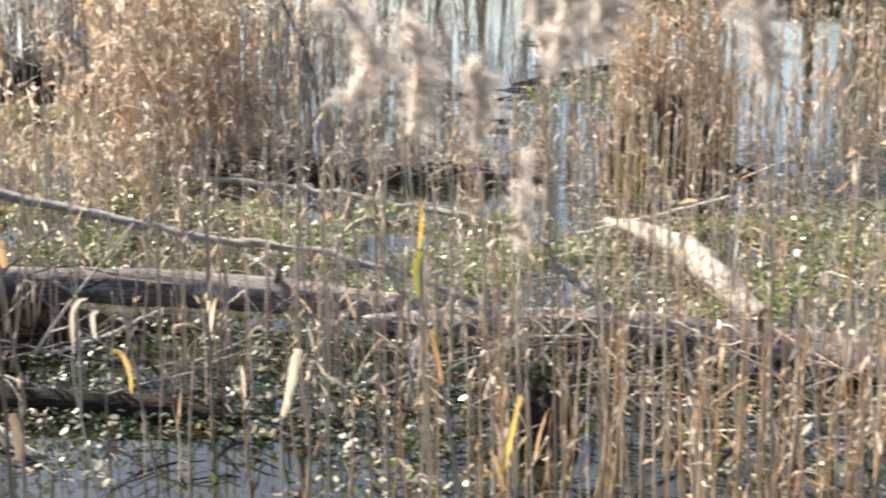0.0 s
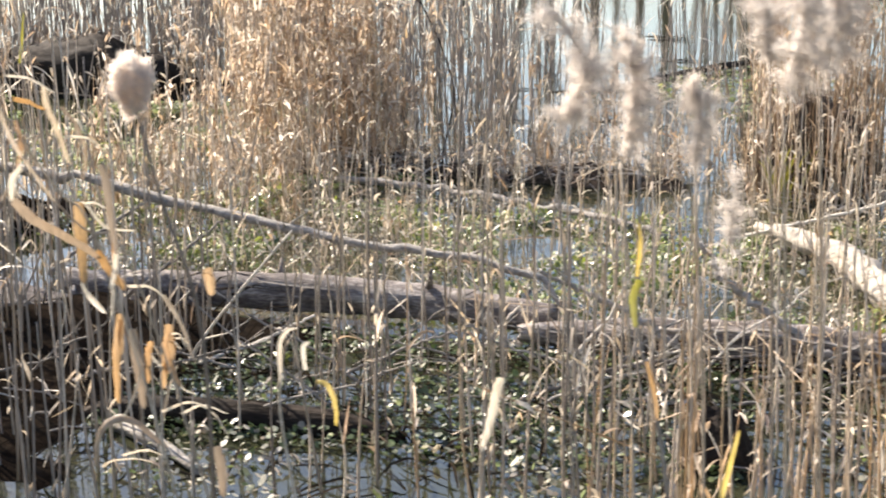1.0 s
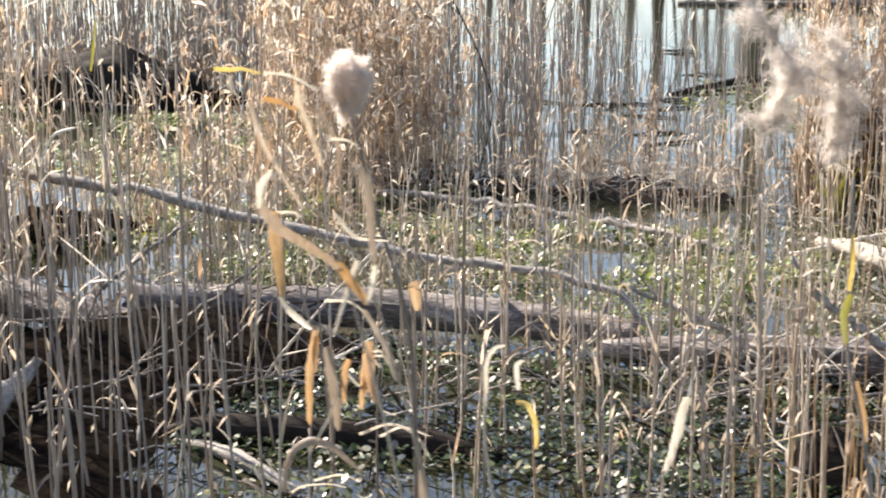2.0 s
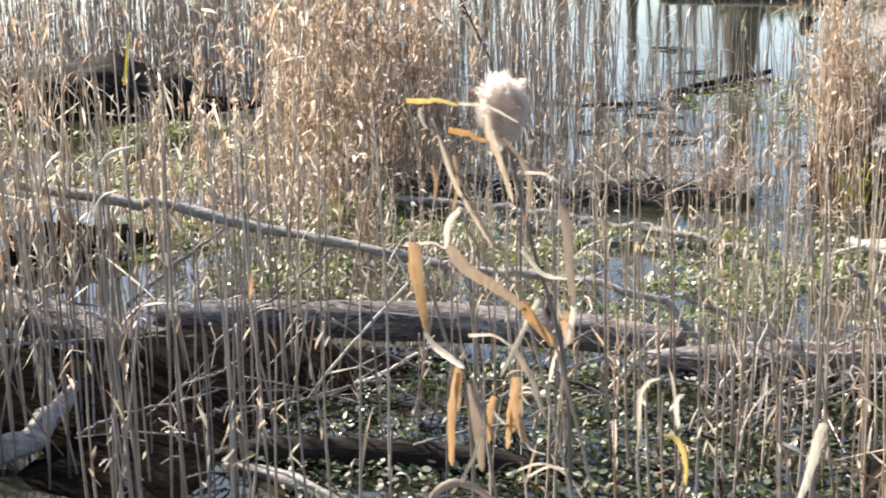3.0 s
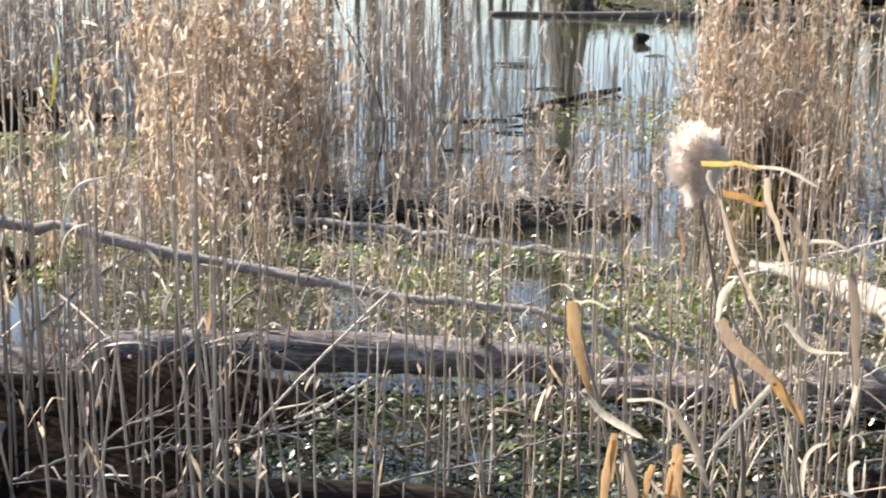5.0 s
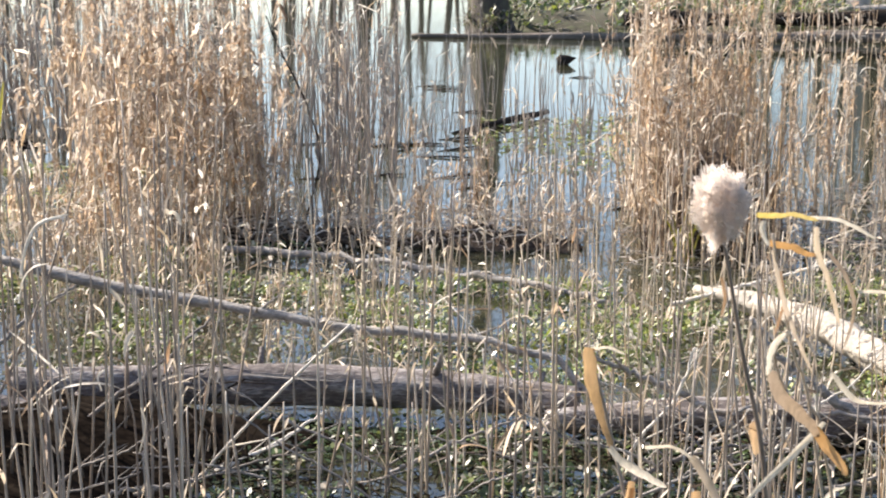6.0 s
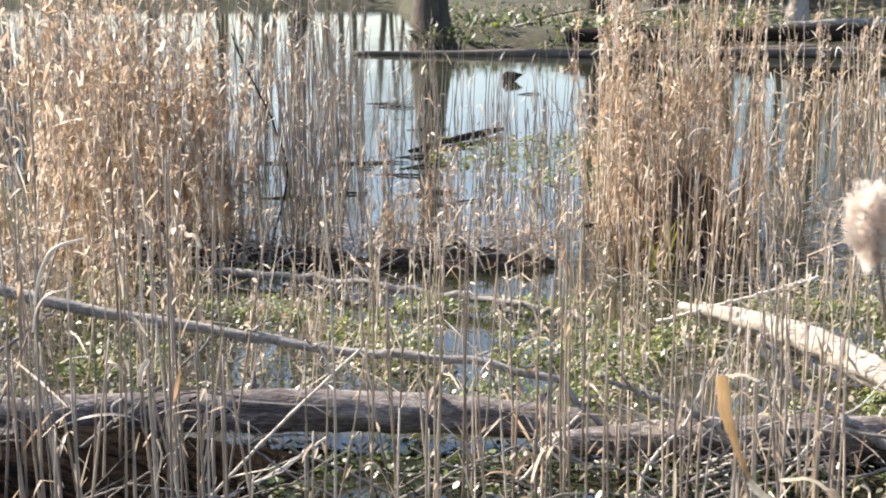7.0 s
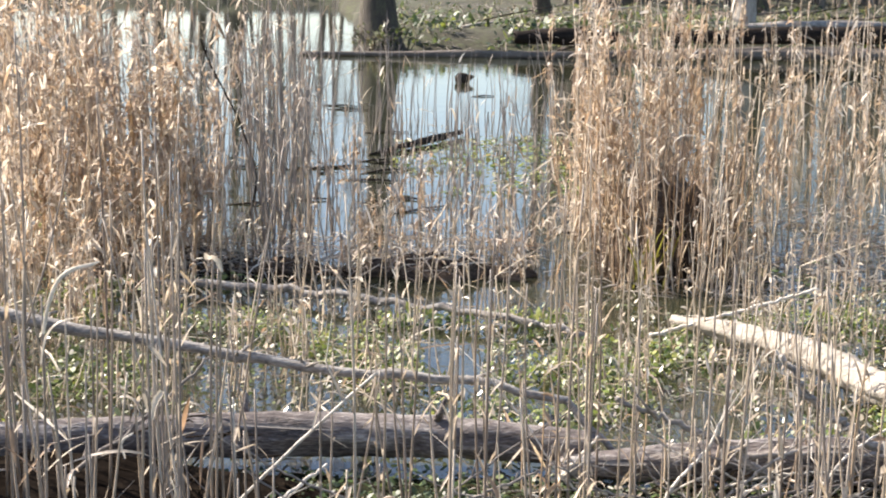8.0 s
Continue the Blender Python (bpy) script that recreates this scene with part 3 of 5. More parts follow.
branch([(-1.0, 8.20, 0.15), (-1.172, 8.15, 0.29), (-1.423, 8.15, 0.403), (-1.64, 8.15, 0.49)], 0.02, 0.009, "crooked grey limb rising from the split log", 4, 22, M_LOG_GREY)
branch([(-1.47, 8.00, 0.0), (-1.431, 8.00, 0.155), (-1.264, 8.00, 0.366), (-1.208, 8.00, 0.57)], 0.009, 0.005, "thin pale twig standing before the split log", 3, 23, M_TWIG_PALE)
branch([(-1.98, 8.10, 0.0), (-1.893, 8.10, 0.121), (-1.774, 8.10, 0.265), (-1.7, 8.10, 0.35)], 0.009, 0.005, "thin pale twig at the log's end", 3, 24, M_TWIG_PALE)
branch([(-5.2, 8.0, 0.08), (-4.6, 8.1, 0.16), (-3.9, 8.15, 0.2)], 0.012, 0.006, "grey stick lying against the log", 4, 10)
branch([(-6.4, 9.3, 0.03), (-5.78, 10.05, 0.09), (-5.5, 10.45, 0.1), (-5.22, 10.9, 0.05)], 0.085, 0.05, "dark rotten branch in the water", 4, 12, M_LOG_DARK)

branch([(-3.56, 13.6, -0.05), (-3.42, 13.5, 0.5), (-3.5, 13.5, 0.85), (-3.62, 13.5, 1.12), (-3.75, 13.5, 1.38), (-3.81, 13.5, 1.55)], 0.008, 0.005, "thin dark dead stem leaning between the reed stands", 3, 31, M_LOG_DARK, 0.2)

g = random.Random(900)
for k in range(24):
    x, y = (g.uniform(-4.8, -2.2), g.uniform(7.0, 8.2)) if k % 2 else (g.uniform(-2.0, 0.4), g.uniform(7.2, 8.0))
    w, ln, z = g.uniform(-0.7, 0.7) + (math.pi if g.random() < 0.4 else 0), g.uniform(0.35, 0.95), g.uniform(0.0, 0.12)
    d = Vector((math.cos(w), math.sin(w) * 0.5, g.uniform(0.05, 0.65)))
    p = Vector((x, y, z))
    branch([p, p + d * ln * 0.35 + Vector((0, 0, g.uniform(-0.02, 0.04))), p + d * ln * 0.7 + Vector((0, 0, g.uniform(-0.03, 0.05))), p + d * ln], g.uniform(0.005, 0.010), 0.003,
           "thin crooked dead twig by the fallen logs", g.randrange(2, 5), 920 + k, (M_TWIG_PALE if k % 8 == 0 else M_TWIG_ONE if k % 2 else M_LOG_GREY))

g = random.Random(1700)
for k in range(16):
    x, y = g.uniform(-1.75, -0.5), g.uniform(7.75, 8.35)
    w, ln = g.uniform(-0.9, 0.9) + (math.pi if k % 2 else 0), g.uniform(0.25, 0.7)
    d = Vector((math.cos(w), math.sin(w) * 0.4, g.uniform(0.1, 0.8)))
    p = Vector((x, y, g.uniform(0.0, 0.1)))
    branch([p, p + d * ln * 0.4 + Vector((0, 0, g.uniform(-0.02, 0.05))), p + d * ln * 0.75 + Vector((0, 0, g.uniform(-0.05, 0.03))), p + d * ln], g.uniform(0.004, 0.008), 0.003,
           "thin bleached twig tangled before the split log", g.randrange(2, 5), 1720 + k, (M_TWIG_PALE, M_LOG_GREY, M_TWIG_ONE)[k % 3])

# ---- hummocks and debris ----
def hummock(at, rx, ry, h, rough, seed, roots, label, hang=0.0, mat=M_MUD):
    ob = empty("peat_hummock", at, label, "hummock")
    me = mound_mesh("mound", rx, ry, h, rough, seed, hang=hang)
    part("mound", me, mat, ob)
    q = random.Random(int(seed))
    for _ in range(roots):
        w = q.uniform(math.pi * 1.05, math.pi * 1.95)
        x, y = math.cos(w) * rx * q.uniform(0.5, 0.95), math.sin(w) * ry * q.uniform(0.7, 1.0)
        z = h * q.uniform(0.5, 0.9)
        pc = Pieces()
        pc.tube([(x, y * 0.7, z), (x * 1.05, y * 1.02, z * 0.6), (x * 1.08 + q.gauss(0, 0.05), y * 1.1, 0.0), (x * 1.1 + q.gauss(0, 0.08), y * 1.12, -0.05)], [0.014, 0.011, 0.007, 0.003], 5)
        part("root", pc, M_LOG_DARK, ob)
    return ob


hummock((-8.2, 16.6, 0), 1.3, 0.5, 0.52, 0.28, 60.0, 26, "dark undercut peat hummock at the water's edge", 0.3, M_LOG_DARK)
hummock((-0.6, 12.85, 0), 0.4, 0.3, 0.62, 0.3, 64.0, 16, "dark root hummock hidden in golden reeds", 0.0, M_DEBRIS)
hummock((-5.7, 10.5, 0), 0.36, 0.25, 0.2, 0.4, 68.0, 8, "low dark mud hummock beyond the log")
for k, (x, y, rx) in enumerate([(-3.85, 12.95, 0.45), (-3.2, 12.85, 0.4), (-2.3, 12.75, 0.45), (-1.75, 12.7, 0.28)]):
    thing("debris_bar", mound_mesh("debris_bar", rx, 0.13, (0.12, 0.09, 0.11, 0.07)[k], 1.0, 70.0 + 5 * k), [], "dark bar of rotting reed debris", "debris", "debris bars", at=(x, y, 0)).data.materials.append(M_DEBRIS)

tuft = empty("sedge_tuft", (-0.8, 12.35, 0.0), "green-yellow sedge blades at the root hummock", "grass")
g = random.Random(73)
for k in range(16):
    w, ln = g.uniform(0, math.tau), g.uniform(0.2, 0.5)
    d = Vector((math.cos(w) * 0.3, math.sin(w) * 0.2, 1))
    p = Vector((g.gauss(0, 0.05), g.gauss(0, 0.04), 0))
    pc = Pieces()
    pc.ribbon([p, p + d * ln * 0.4, p + d * ln * 0.75 + Vector((d.x, d.y, 0)) * 0.06, p + d * ln * 0.95 + Vector((d.x, d.y, -0.2)) * 0.15], [0.012, 0.014, 0.01, 0.002], Vector((1, 0.3, 0)))
    part("blade", pc, M_LEAF_OLIVE, tuft)

# ---- far bank trees ----
def bare_tree(x, y, r, h, mat, label, seed):
    g = random.Random(seed)
    z0 = bed(x, y) - 0.1
    t = empty("bare_tree", (x, y, z0), label, "tree", "trees on the far bank")
    pc = Pieces()
    lean = Vector((g.uniform(-0.04, 0.04), g.uniform(-0.04, 0.04), 1))
    zs = [h * (k / 14) ** 1.8 for k in range(15)]
    line = [lean * zs[k] + Vector((noise.noise(Vector((k * 0.4, seed, 0))), noise.noise(Vector((k * 0.4, seed, 5))), 0)) * 0.25 * (k / 14) for k in range(15)]
    pc.tube(line, [r * (0.5 + 0.75 * math.exp(-zs[k] / 0.8)) * (1 - 0.7 * zs[k] / h) * (1 + 0.15 * noise.noise(Vector((k * 0.9, seed, 1)))) for k in range(15)], 14)
    part("trunk", pc, mat, t)
    cr = Pieces()
    for _ in range(26):
        k = g.randrange(8, 14)
        w = g.uniform(0, math.tau)
        d = Vector((math.cos(w), math.sin(w), g.uniform(0.3, 1.1))).normalized()
        ln = g.uniform(0.8, 2.6) * (1.2 - k / 18)
        p0 = line[k]
        pts = [p0, p0 + d * ln * 0.4, p0 + d * ln * 0.75 + Vector((0, 0, 0.15)), p0 + d * ln + Vector((0, 0, 0.4))]
        cr.tube(pts, [r * 0.22, r * 0.15, r * 0.08, 0.008], 6)
        for _ in range(5):
            q = pts[g.randrange(1, 3)]
            e = Vector((g.uniform(-1, 1), g.uniform(-1, 1), g.uniform(0, 1))).normalized() * g.uniform(0.3, 1.0)
            cr.tube([q, q + e * 0.5, q + e + Vector((0, 0, 0.1))], [0.02, 0.013, 0.005], 4)
    part("crown", cr, mat, t, "bare leafless limbs and twigs")
    return t


bare_tree(-2.42, 32.1, 0.5, 11, M_BARK, "mossy dark tree trunk at the far water's edge", 1)
bare_tree(4.6, 33.8, 0.24, 9, M_BARK_PALE, "slim pale tree trunk on the far bank", 2)
bare_tree(8.2, 34.6, 0.42, 12, M_BARK, "broad brown tree trunk on the far bank", 3)
bare_tree(0.9, 36.0, 0.2, 9, M_BARK, "slender dark tree on the far bank", 4)
bare_tree(5.8, 38.0, 0.3, 11, M_BARK, "dark leafless tree behind the far shore", 6)
bare_tree(3.4, 41.0, 0.34, 12, M_BARK, "tall bare tree far behind the shore", 7)
bare_tree(-6.5, 51.0, 0.3, 12, M_BARK, "tall bare tree beyond the water", 8)
bare_tree(2.4, 37.5, 0.26, 10, M_BARK, "dark tree standing back from the shore", 5)


# brambles round the trunk's foot
g = random.Random(88)
pc = Pieces()
for _ in range(90):
    x, y = -2.45 + g.gauss(0, 0.2), 31.8 + g.gauss(0, 0.2)
    p, w, ln = Vector((x, y, max(0.0, bed(x, y)))), g.uniform(0, math.tau), g.uniform(0.15, 0.6)
    d = Vector((math.cos(w) * 0.5, math.sin(w) * 0.5, 1)) * ln
    pc.tube([p, p + d * 0.5, p + d * 0.85 + Vector((d.x, d.y, 0)) * 0.3], [0.012, 0.009, 0.004], 4, 0, False)
    for _ in range(5):
        q = p + d * g.uniform(0.3, 0.95)
        pc.leaf(q, 0.07, 0.05, g.uniform(0, math.tau), g.gauss(0, 0.8), g.gauss(0, 0.8), 1)
thing("bramble_brush", pc, [M_THICKET, M_GRASS], "brown brambles with mossy leaves round the trunk's foot", "brush", kind="stuff")

g = random.Random(89)
for k in range(34):
    x, y = g.uniform(-1.5, 11), g.uniform(31.8, 37)
    ln, w = g.uniform(0.5, 1.9), g.uniform(-0.6, 0.6)
    d = Vector((math.cos(w), math.sin(w), g.uniform(-0.02, 0.25)))
    z = max(0.02, bed(x, y)) + 0.02
    pc = Pieces()
    r = g.uniform(0.012, 0.04)
    pc.tube([(0, 0, 0), d * ln * 0.35 + Vector((0, 0, 0.03)), d * ln * 0.7 + Vector((0, g.gauss(0, 0.06), 0.02)), d * ln], [r, r * 0.9, r * 0.7, r * 0.3], 7)
    thing("fallen_stick", pc, [(M_LOG_DARK, M_LOG_FAR, M_BARK_PALE)[k % 3]], "fallen dead stick on the mossy far bank", "stick", "sticks on the bank", at=(x, y, z))


# bare brush standing behind the far shore
g = random.Random(404)
pc = Pieces()
for k in range(420):
    x, y = (g.uniform(2.0, 30), g.uniform(41, 50)) if k % 5 else (g.uniform(-24, -3), g.uniform(51, 58))
    h, z0, r = g.uniform(3.5, 8.5), bed(x, y) - 0.1, g.uniform(0.03, 0.11)
    lx, ly = g.gauss(0, 0.08), g.gauss(0, 0.08)
    stem = [Vector((x + lx * h * u, y + ly * h * u, z0 + h * u)) for u in (0, 0.25, 0.5, 0.75, 1)]
    pc.tube(stem, [r, r * 0.85, r * 0.65, r * 0.4, 0.01], 5, 0, False)
    for _ in range(14):
        p = stem[0].lerp(stem[4], g.uniform(0.12, 1))
        w, ln = g.uniform(0, math.tau), g.uniform(0.4, 1.6)
        d = Vector((math.cos(w), math.sin(w), g.uniform(0.1, 1.2))).normalized() * ln
        pc.tube([p, p + d * 0.5, p + d + Vector((0, 0, 0.12 * ln))], [0.03, 0.02, 0.008], 3, 0, False)
thing("bare_thicket", pc, [M_THICKET], "grey-brown leafless brush behind the far shore", "brush", kind="stuff")


# ---- reeds ----
def reed_line(g, h, lean=0.08, bow=0.05, n=6):
    w = g.uniform(0, math.tau)
    far = lean * (1 if g.random() < 0.86 else 2.8)
    lx, ly = math.cos(w) * g.gauss(0, far), math.sin(w) * g.gauss(0, far)
    bx, by = g.gauss(0, bow), g.gauss(0, bow)
    line = [Vector((lx * u * h + bx * math.sin(u * 2.6), ly * u * h + by * math.sin(u * 2.6), u * h)) for u in [k / n for k in range(n + 1)]]
    if g.random() < 0.16:           # snapped stem, its top folded over
        k0, w = g.randrange(n // 2, n), g.uniform(0, math.tau)
        d = Vector((math.cos(w), math.sin(w), g.uniform(-1.4, 0.5))).normalized() * (h / n)
        for k in range(k0 + 1, n + 1):
            line[k] = line[k - 1] + d
    return line


def dry_leaf(g, p, length, width, droop):
    """Points, widths and sideways direction of a dry blade that leaves the stem at p."""
    w = g.uniform(0, math.tau)
    d = Vector((math.cos(w), math.sin(w), 0))
    pts, q = [p], Vector(p)
    n, snap = 6, -1
    habit = g.random()
    if habit < 0.4:                 # upright blade
        ang, turn = g.uniform(0.8, 1.45), droop * g.uniform(0, 0.25) / n
        length *= 0.8
    elif habit < 0.72:              # torn blade hanging by the stem
        ang, turn = g.uniform(-1.45, -0.5), g.uniform(-0.3, 0.3) / n
        length *= 0.7
    else:                           # blade arching over
        ang, turn = g.uniform(0.3, 1.2), droop * min(1.7, g.expovariate(1.4)) / n
        snap = g.randrange(1, 5) if g.random() < 0.4 else -1
    for k in range(n):
        q = q + (d * math.cos(ang) + Vector((0, 0, math.sin(ang)))) * (length / n)
        ang -= turn * (0.6 + 0.5 * k) + (g.uniform(0.8, 2.0) if k == snap else 0.0)
        pts.append(q)
    side = Vector((-d.y, d.x, 0))
    tw = g.uniform(-1.6, 1.6)
    across = [side * math.cos(tw * k / n) + Vector((0, 0, 1)) * math.sin(tw * k / n) for k in range(n + 1)]
    widths = [width * s for s in (0.5, 0.9, 1, 0.95, 0.8, 0.5, 0.08)]
    return pts, widths, across


def add_reed(pc, g, x, y, z, h, r, leaves, droop=2.2, llen=(0.12, 0.32), lw=(0.006, 0.013), lean=0.08, sides=4, head=0, scraps=0, bunch=0, flake=1.0):
    line = [p + Vector((x, y, z)) for p in reed_line(g, h, lean)]
    pc.tube(line, [r, r * 0.95, r * 0.88, r * 0.8, r * 0.68, r * 0.5, r * 0.3], sides, 0, False)
    for _ in range(leaves):
        u = g.uniform(0.12, 1.0) if leaves > 3 else g.uniform(0.3, 1.0)
        k = min(5, int(u * 6))
        p = line[k].lerp(line[k + 1], u * 6 - k)
        pts, wd, ac = dry_leaf(g, p, g.uniform(*llen), g.uniform(*lw), droop)
        pc.ribbon(pts, wd, ac, 1)
    for _ in range(g.randrange(scraps // 2, scraps + 1) if scraps else 0):      # torn scraps of blade and sheath
        u = g.uniform(0.05, 1.0) * 5.99
        p = line[int(u)].lerp(line[int(u) + 1], u % 1)
        w, ln, wd = g.uniform(0, math.tau), g.uniform(0.025, 0.07) * flake, g.uniform(0.008, 0.021) * flake
        d = Vector((math.cos(w), math.sin(w), g.gauss(0.2, 0.9))).normalized()
        pc.ribbon([p, p + d * ln * 0.5 + Vector((0, 0, 0.006)), p + d * ln], [wd * 0.6, wd, wd * 0.2], Vector((-d.y, d.x, g.gauss(0, 0.8))), 1)
    for _ in range(g.randrange(0, bunch + 1)):      # withered blades bunched together
        u = g.uniform(2.2, 5.8)
        c, fat = line[int(u)].lerp(line[int(u) + 1], u % 1), g.uniform(0.5, 1.2)
        for _ in range(int(16 * fat)):
            w, ln = g.uniform(0, math.tau), g.uniform(0.05, 0.16) * fat
            p = c + Vector((g.gauss(0, 0.012), g.gauss(0, 0.012), g.gauss(0, 0.05)))
            d = Vector((math.cos(w), math.sin(w), 0)) * g.uniform(0.15, 0.7)
            pc.ribbon([p, p + d * ln * 0.5 + Vector((0, 0, g.uniform(-0.4, 0.35) * ln)), p + d * ln + Vector((0, 0, g.uniform(-1.1, -0.2) * ln))],
                      [0.006, g.uniform(0.008, 0.02), 0.003], Vector((-d.y, d.x, g.gauss(0, 0.3))), 2)
    for _ in range(g.randrange(head // 2, head + 1) if head else 0):      # loose withered flower head
        u = g.random() ** 1.4
        p = line[6].lerp(line[5], u * 0.9)
        e = Vector((g.gauss(0, 1), g.gauss(0, 1), g.gauss(0.6, 1))).normalized() * g.uniform(0.02, 0.075) * (0.5 + u)
        pc.ribbon([p, p + e * 0.6, p + e + Vector((0, 0, -0.015))], [0.003, 0.006, 0.001], Vector((-e.y, e.x, 0.002)), 1)


def stand(zone, count, hmin, hmax, r, leaves, mats, label, seed, lean=0.08, clump=0.0, llen=(0.12, 0.32), lw=(0.006, 0.013), droop=2.2, head=0, scraps=0, bunch=0, flake=1.0):
    """A stand of reeds too many to count, as one piece of growth."""
    g = random.Random(seed)
    x0, x1, y0, y1 = zone
    pc, n = Pieces(), 0
    while n < count:
        x, y = g.uniform(x0, x1), g.uniform(y0, y1)
        if in_pool(x, y) and g.random() < 0.85:
            continue
        if clump and noise.noise(Vector((x * 1.6, y * 1.2, seed))) < g.uniform(-0.7, 0.5) * clump:
            continue
        n += 1
        add_reed(pc, g, x, y, max(-0.12, bed(x, y) - 0.03), g.uniform(hmin, hmax) * (0.5 + 0.5 * g.random() ** 0.3), r * g.uniform(0.7, 1.25),
                 g.randrange(leaves[0], leaves[1] + 1), droop, llen, lw, lean, 4, head, scraps, bunch, flake)
    return thing("reed_stand", pc, mats, label, "reeds", kind="stuff")


DRY, GOLDEN, WEATHERED = [M_STEM, M_LEAF], [M_STEM_GOLD, M_LEAF_RUST, M_LEAF_BUNCH], [M_STEM_GREY, M_LEAF]
stand((-5.6, 1.6, 9.51, 11.65), 430, 0.4, 1.2, 0.0044, (0, 1), DRY, "sparse tan dry reeds standing among floating plants", 101, clump=1.0, droop=1.0, llen=(0.06, 0.2), scraps=6)
stand((-5.0, -3.75, 12.70, 13.50), 50, 0.9, 1.9, 0.005, (2, 6), [M_STEM_RUSTY, M_LEAF_RUST, M_LEAF_BUNCH], "rusty-orange reeds in front of the tall stand", 123, clump=0.9, lean=0.1, lw=(0.012, 0.03), llen=(0.08, 0.22), head=8, scraps=12, bunch=3, flake=1.5)
stand((-5.4, -3.74, 12.60, 14.42), 158, 1.4, 2.75, 0.0052, (2, 6), GOLDEN, "dense rusty-brown stand of tall dry reeds", 102, clump=1.2, lean=0.1, llen=(0.08, 0.24), lw=(0.012, 0.03), droop=1.5, head=8, scraps=14, bunch=3, flake=1.6)
stand((-3.42, -2.85, 12.89, 14.52), 50, 1.4, 2.6, 0.006, (0, 3), WEATHERED, "grey upright reed stems behind the debris bar", 103, scraps=5)
stand((-2.8, -1.2, 12.79, 15.88), 95, 0.5, 1.4, 0.0048, (0, 2), WEATHERED, "thin scatter of dry reeds in open water", 104, clump=1.0, lw=(0.008, 0.016), scraps=4)
stand((-1.15, 0.6, 13.27, 14.90), 175, 0.9, 2.5, 0.0055, (2, 6), GOLDEN, "dense golden-brown tussock of dry reeds", 105, clump=1.0, lean=0.11, lw=(0.008, 0.017), llen=(0.08, 0.24), droop=1.5, head=14, scraps=12, bunch=2, flake=1.3)
stand((0.5, 4.5, 12.2, 17.00), 165, 0.9, 2.1, 0.0055, (2, 6), GOLDEN, "wide brown stand of dry reeds", 106, clump=0.8, lean=0.12, lw=(0.008, 0.02), llen=(0.08, 0.26), head=14, scraps=12, bunch=2, flake=1.3)
stand((-12, -5.3, 9.30, 14.04), 90, 0.6, 1.5, 0.0055, (0, 2), DRY, "tan reeds standing in shallow water", 107, clump=1.0, lw=(0.007, 0.014), llen=(0.05, 0.14), scraps=3)
stand((-9.6, -6.95, 16.6, 17.00), 110, 0.5, 0.95, 0.007, (1, 3), [M_STEM_DARK, M_LEAF_RUST], "dark brown dead reeds matted on the peat hummock", 125, lw=(0.01, 0.02), llen=(0.08, 0.2), lean=0.35, scraps=4)
stand((-8.4, -5.9, 17.30, 20.00), 170, 1.2, 2.2, 0.0075, (1, 4), WEATHERED, "dense grey reeds behind the peat hummock", 124, lw=(0.012, 0.022), scraps=4)
stand((-10.8, -8.2, 17.2, 19.2), 190, 1.3, 2.2, 0.0075, (1, 4), WEATHERED, "close grey reeds beyond the peat hummock", 126, lw=(0.01, 0.02), llen=(0.08, 0.2), scraps=4)
stand((-13, -5.6, 17.00, 22.00), 560, 1.4, 2.3, 0.0075, (1, 4), WEATHERED, "tall grey-brown reeds in open water", 108, clump=1.0, lw=(0.012, 0.022))
stand((-5.8, -3.2, 15.08, 20.00), 230, 1.2, 2.1, 0.0075, (1, 4), WEATHERED, "grey reeds rising out of the water", 109, clump=0.6, lw=(0.012, 0.022), scraps=5)
stand((-2.85, -2.15, 12.95, 14.3), 16, 0.5, 1.35, 0.005, (1, 4), [M_STEM_RUSTY, M_LEAF_RUST, M_LEAF_BUNCH], "thin rusty reeds standing in open water", 127, lw=(0.01, 0.022), llen=(0.06, 0.18), scraps=8, bunch=2, flake=1.3)
stand((-3.4, 0.2, 15.88, 22.00), 190, 0.5, 1.5, 0.0065, (0, 1), WEATHERED, "few thin reeds in the open water", 110, clump=0.8, lw=(0.01, 0.018))
stand((0.6, 8, 17.00, 27.00), 150, 0.9, 2.0, 0.0085, (2, 5), GOLDEN, "brown reeds along the far water", 111, clump=0.8, lw=(0.012, 0.026), head=12, scraps=12)
stand((-5.2, -3.1, 6.32, 8.49), 26, 0.7, 1.5, 0.0055, (0, 2), WEATHERED, "grey weathered reeds before the log", 112, lw=(0.01, 0.018))
stand((-2.2, 1.5, 6.00, 8.60), 120, 0.4, 1.05, 0.0055, (0, 2), GOLDEN, "short rusty reeds before the split log", 113, lw=(0.008, 0.017), droop=1.6, scraps=3)
stand((-5.6, 0.4, 12.55, 13.75), 170, 0.25, 0.75, 0.0055, (2, 5), DRY, "low broken reeds along the debris bar", 114, lw=(0.009, 0.018), lean=0.2, scraps=6)
# Mostly out of view; added so its shadow falls on the mud before the log.
stand((-7.4, -4.95, 6.32, 10.37), 560, 1.5, 2.3, 0.006, (4, 7), GOLDEN, "tall thick reeds at the edge of the mud", 115, lw=(0.01, 0.02), head=14)
stand((-10.5, -6.4, 14.52, 16.20), 14, 0.6, 1.5, 0.007, (0, 2), DRY, "tan reeds before the dark peat hummock", 116, clump=0.7, lw=(0.009, 0.016), llen=(0.06, 0.16))
stand((-1.05, -0.1, 12.15, 12.6), 64, 0.5, 1.4, 0.0058, (0, 2), GOLDEN, "golden reeds before the root hummock", 117, lw=(0.008, 0.016), scraps=6)
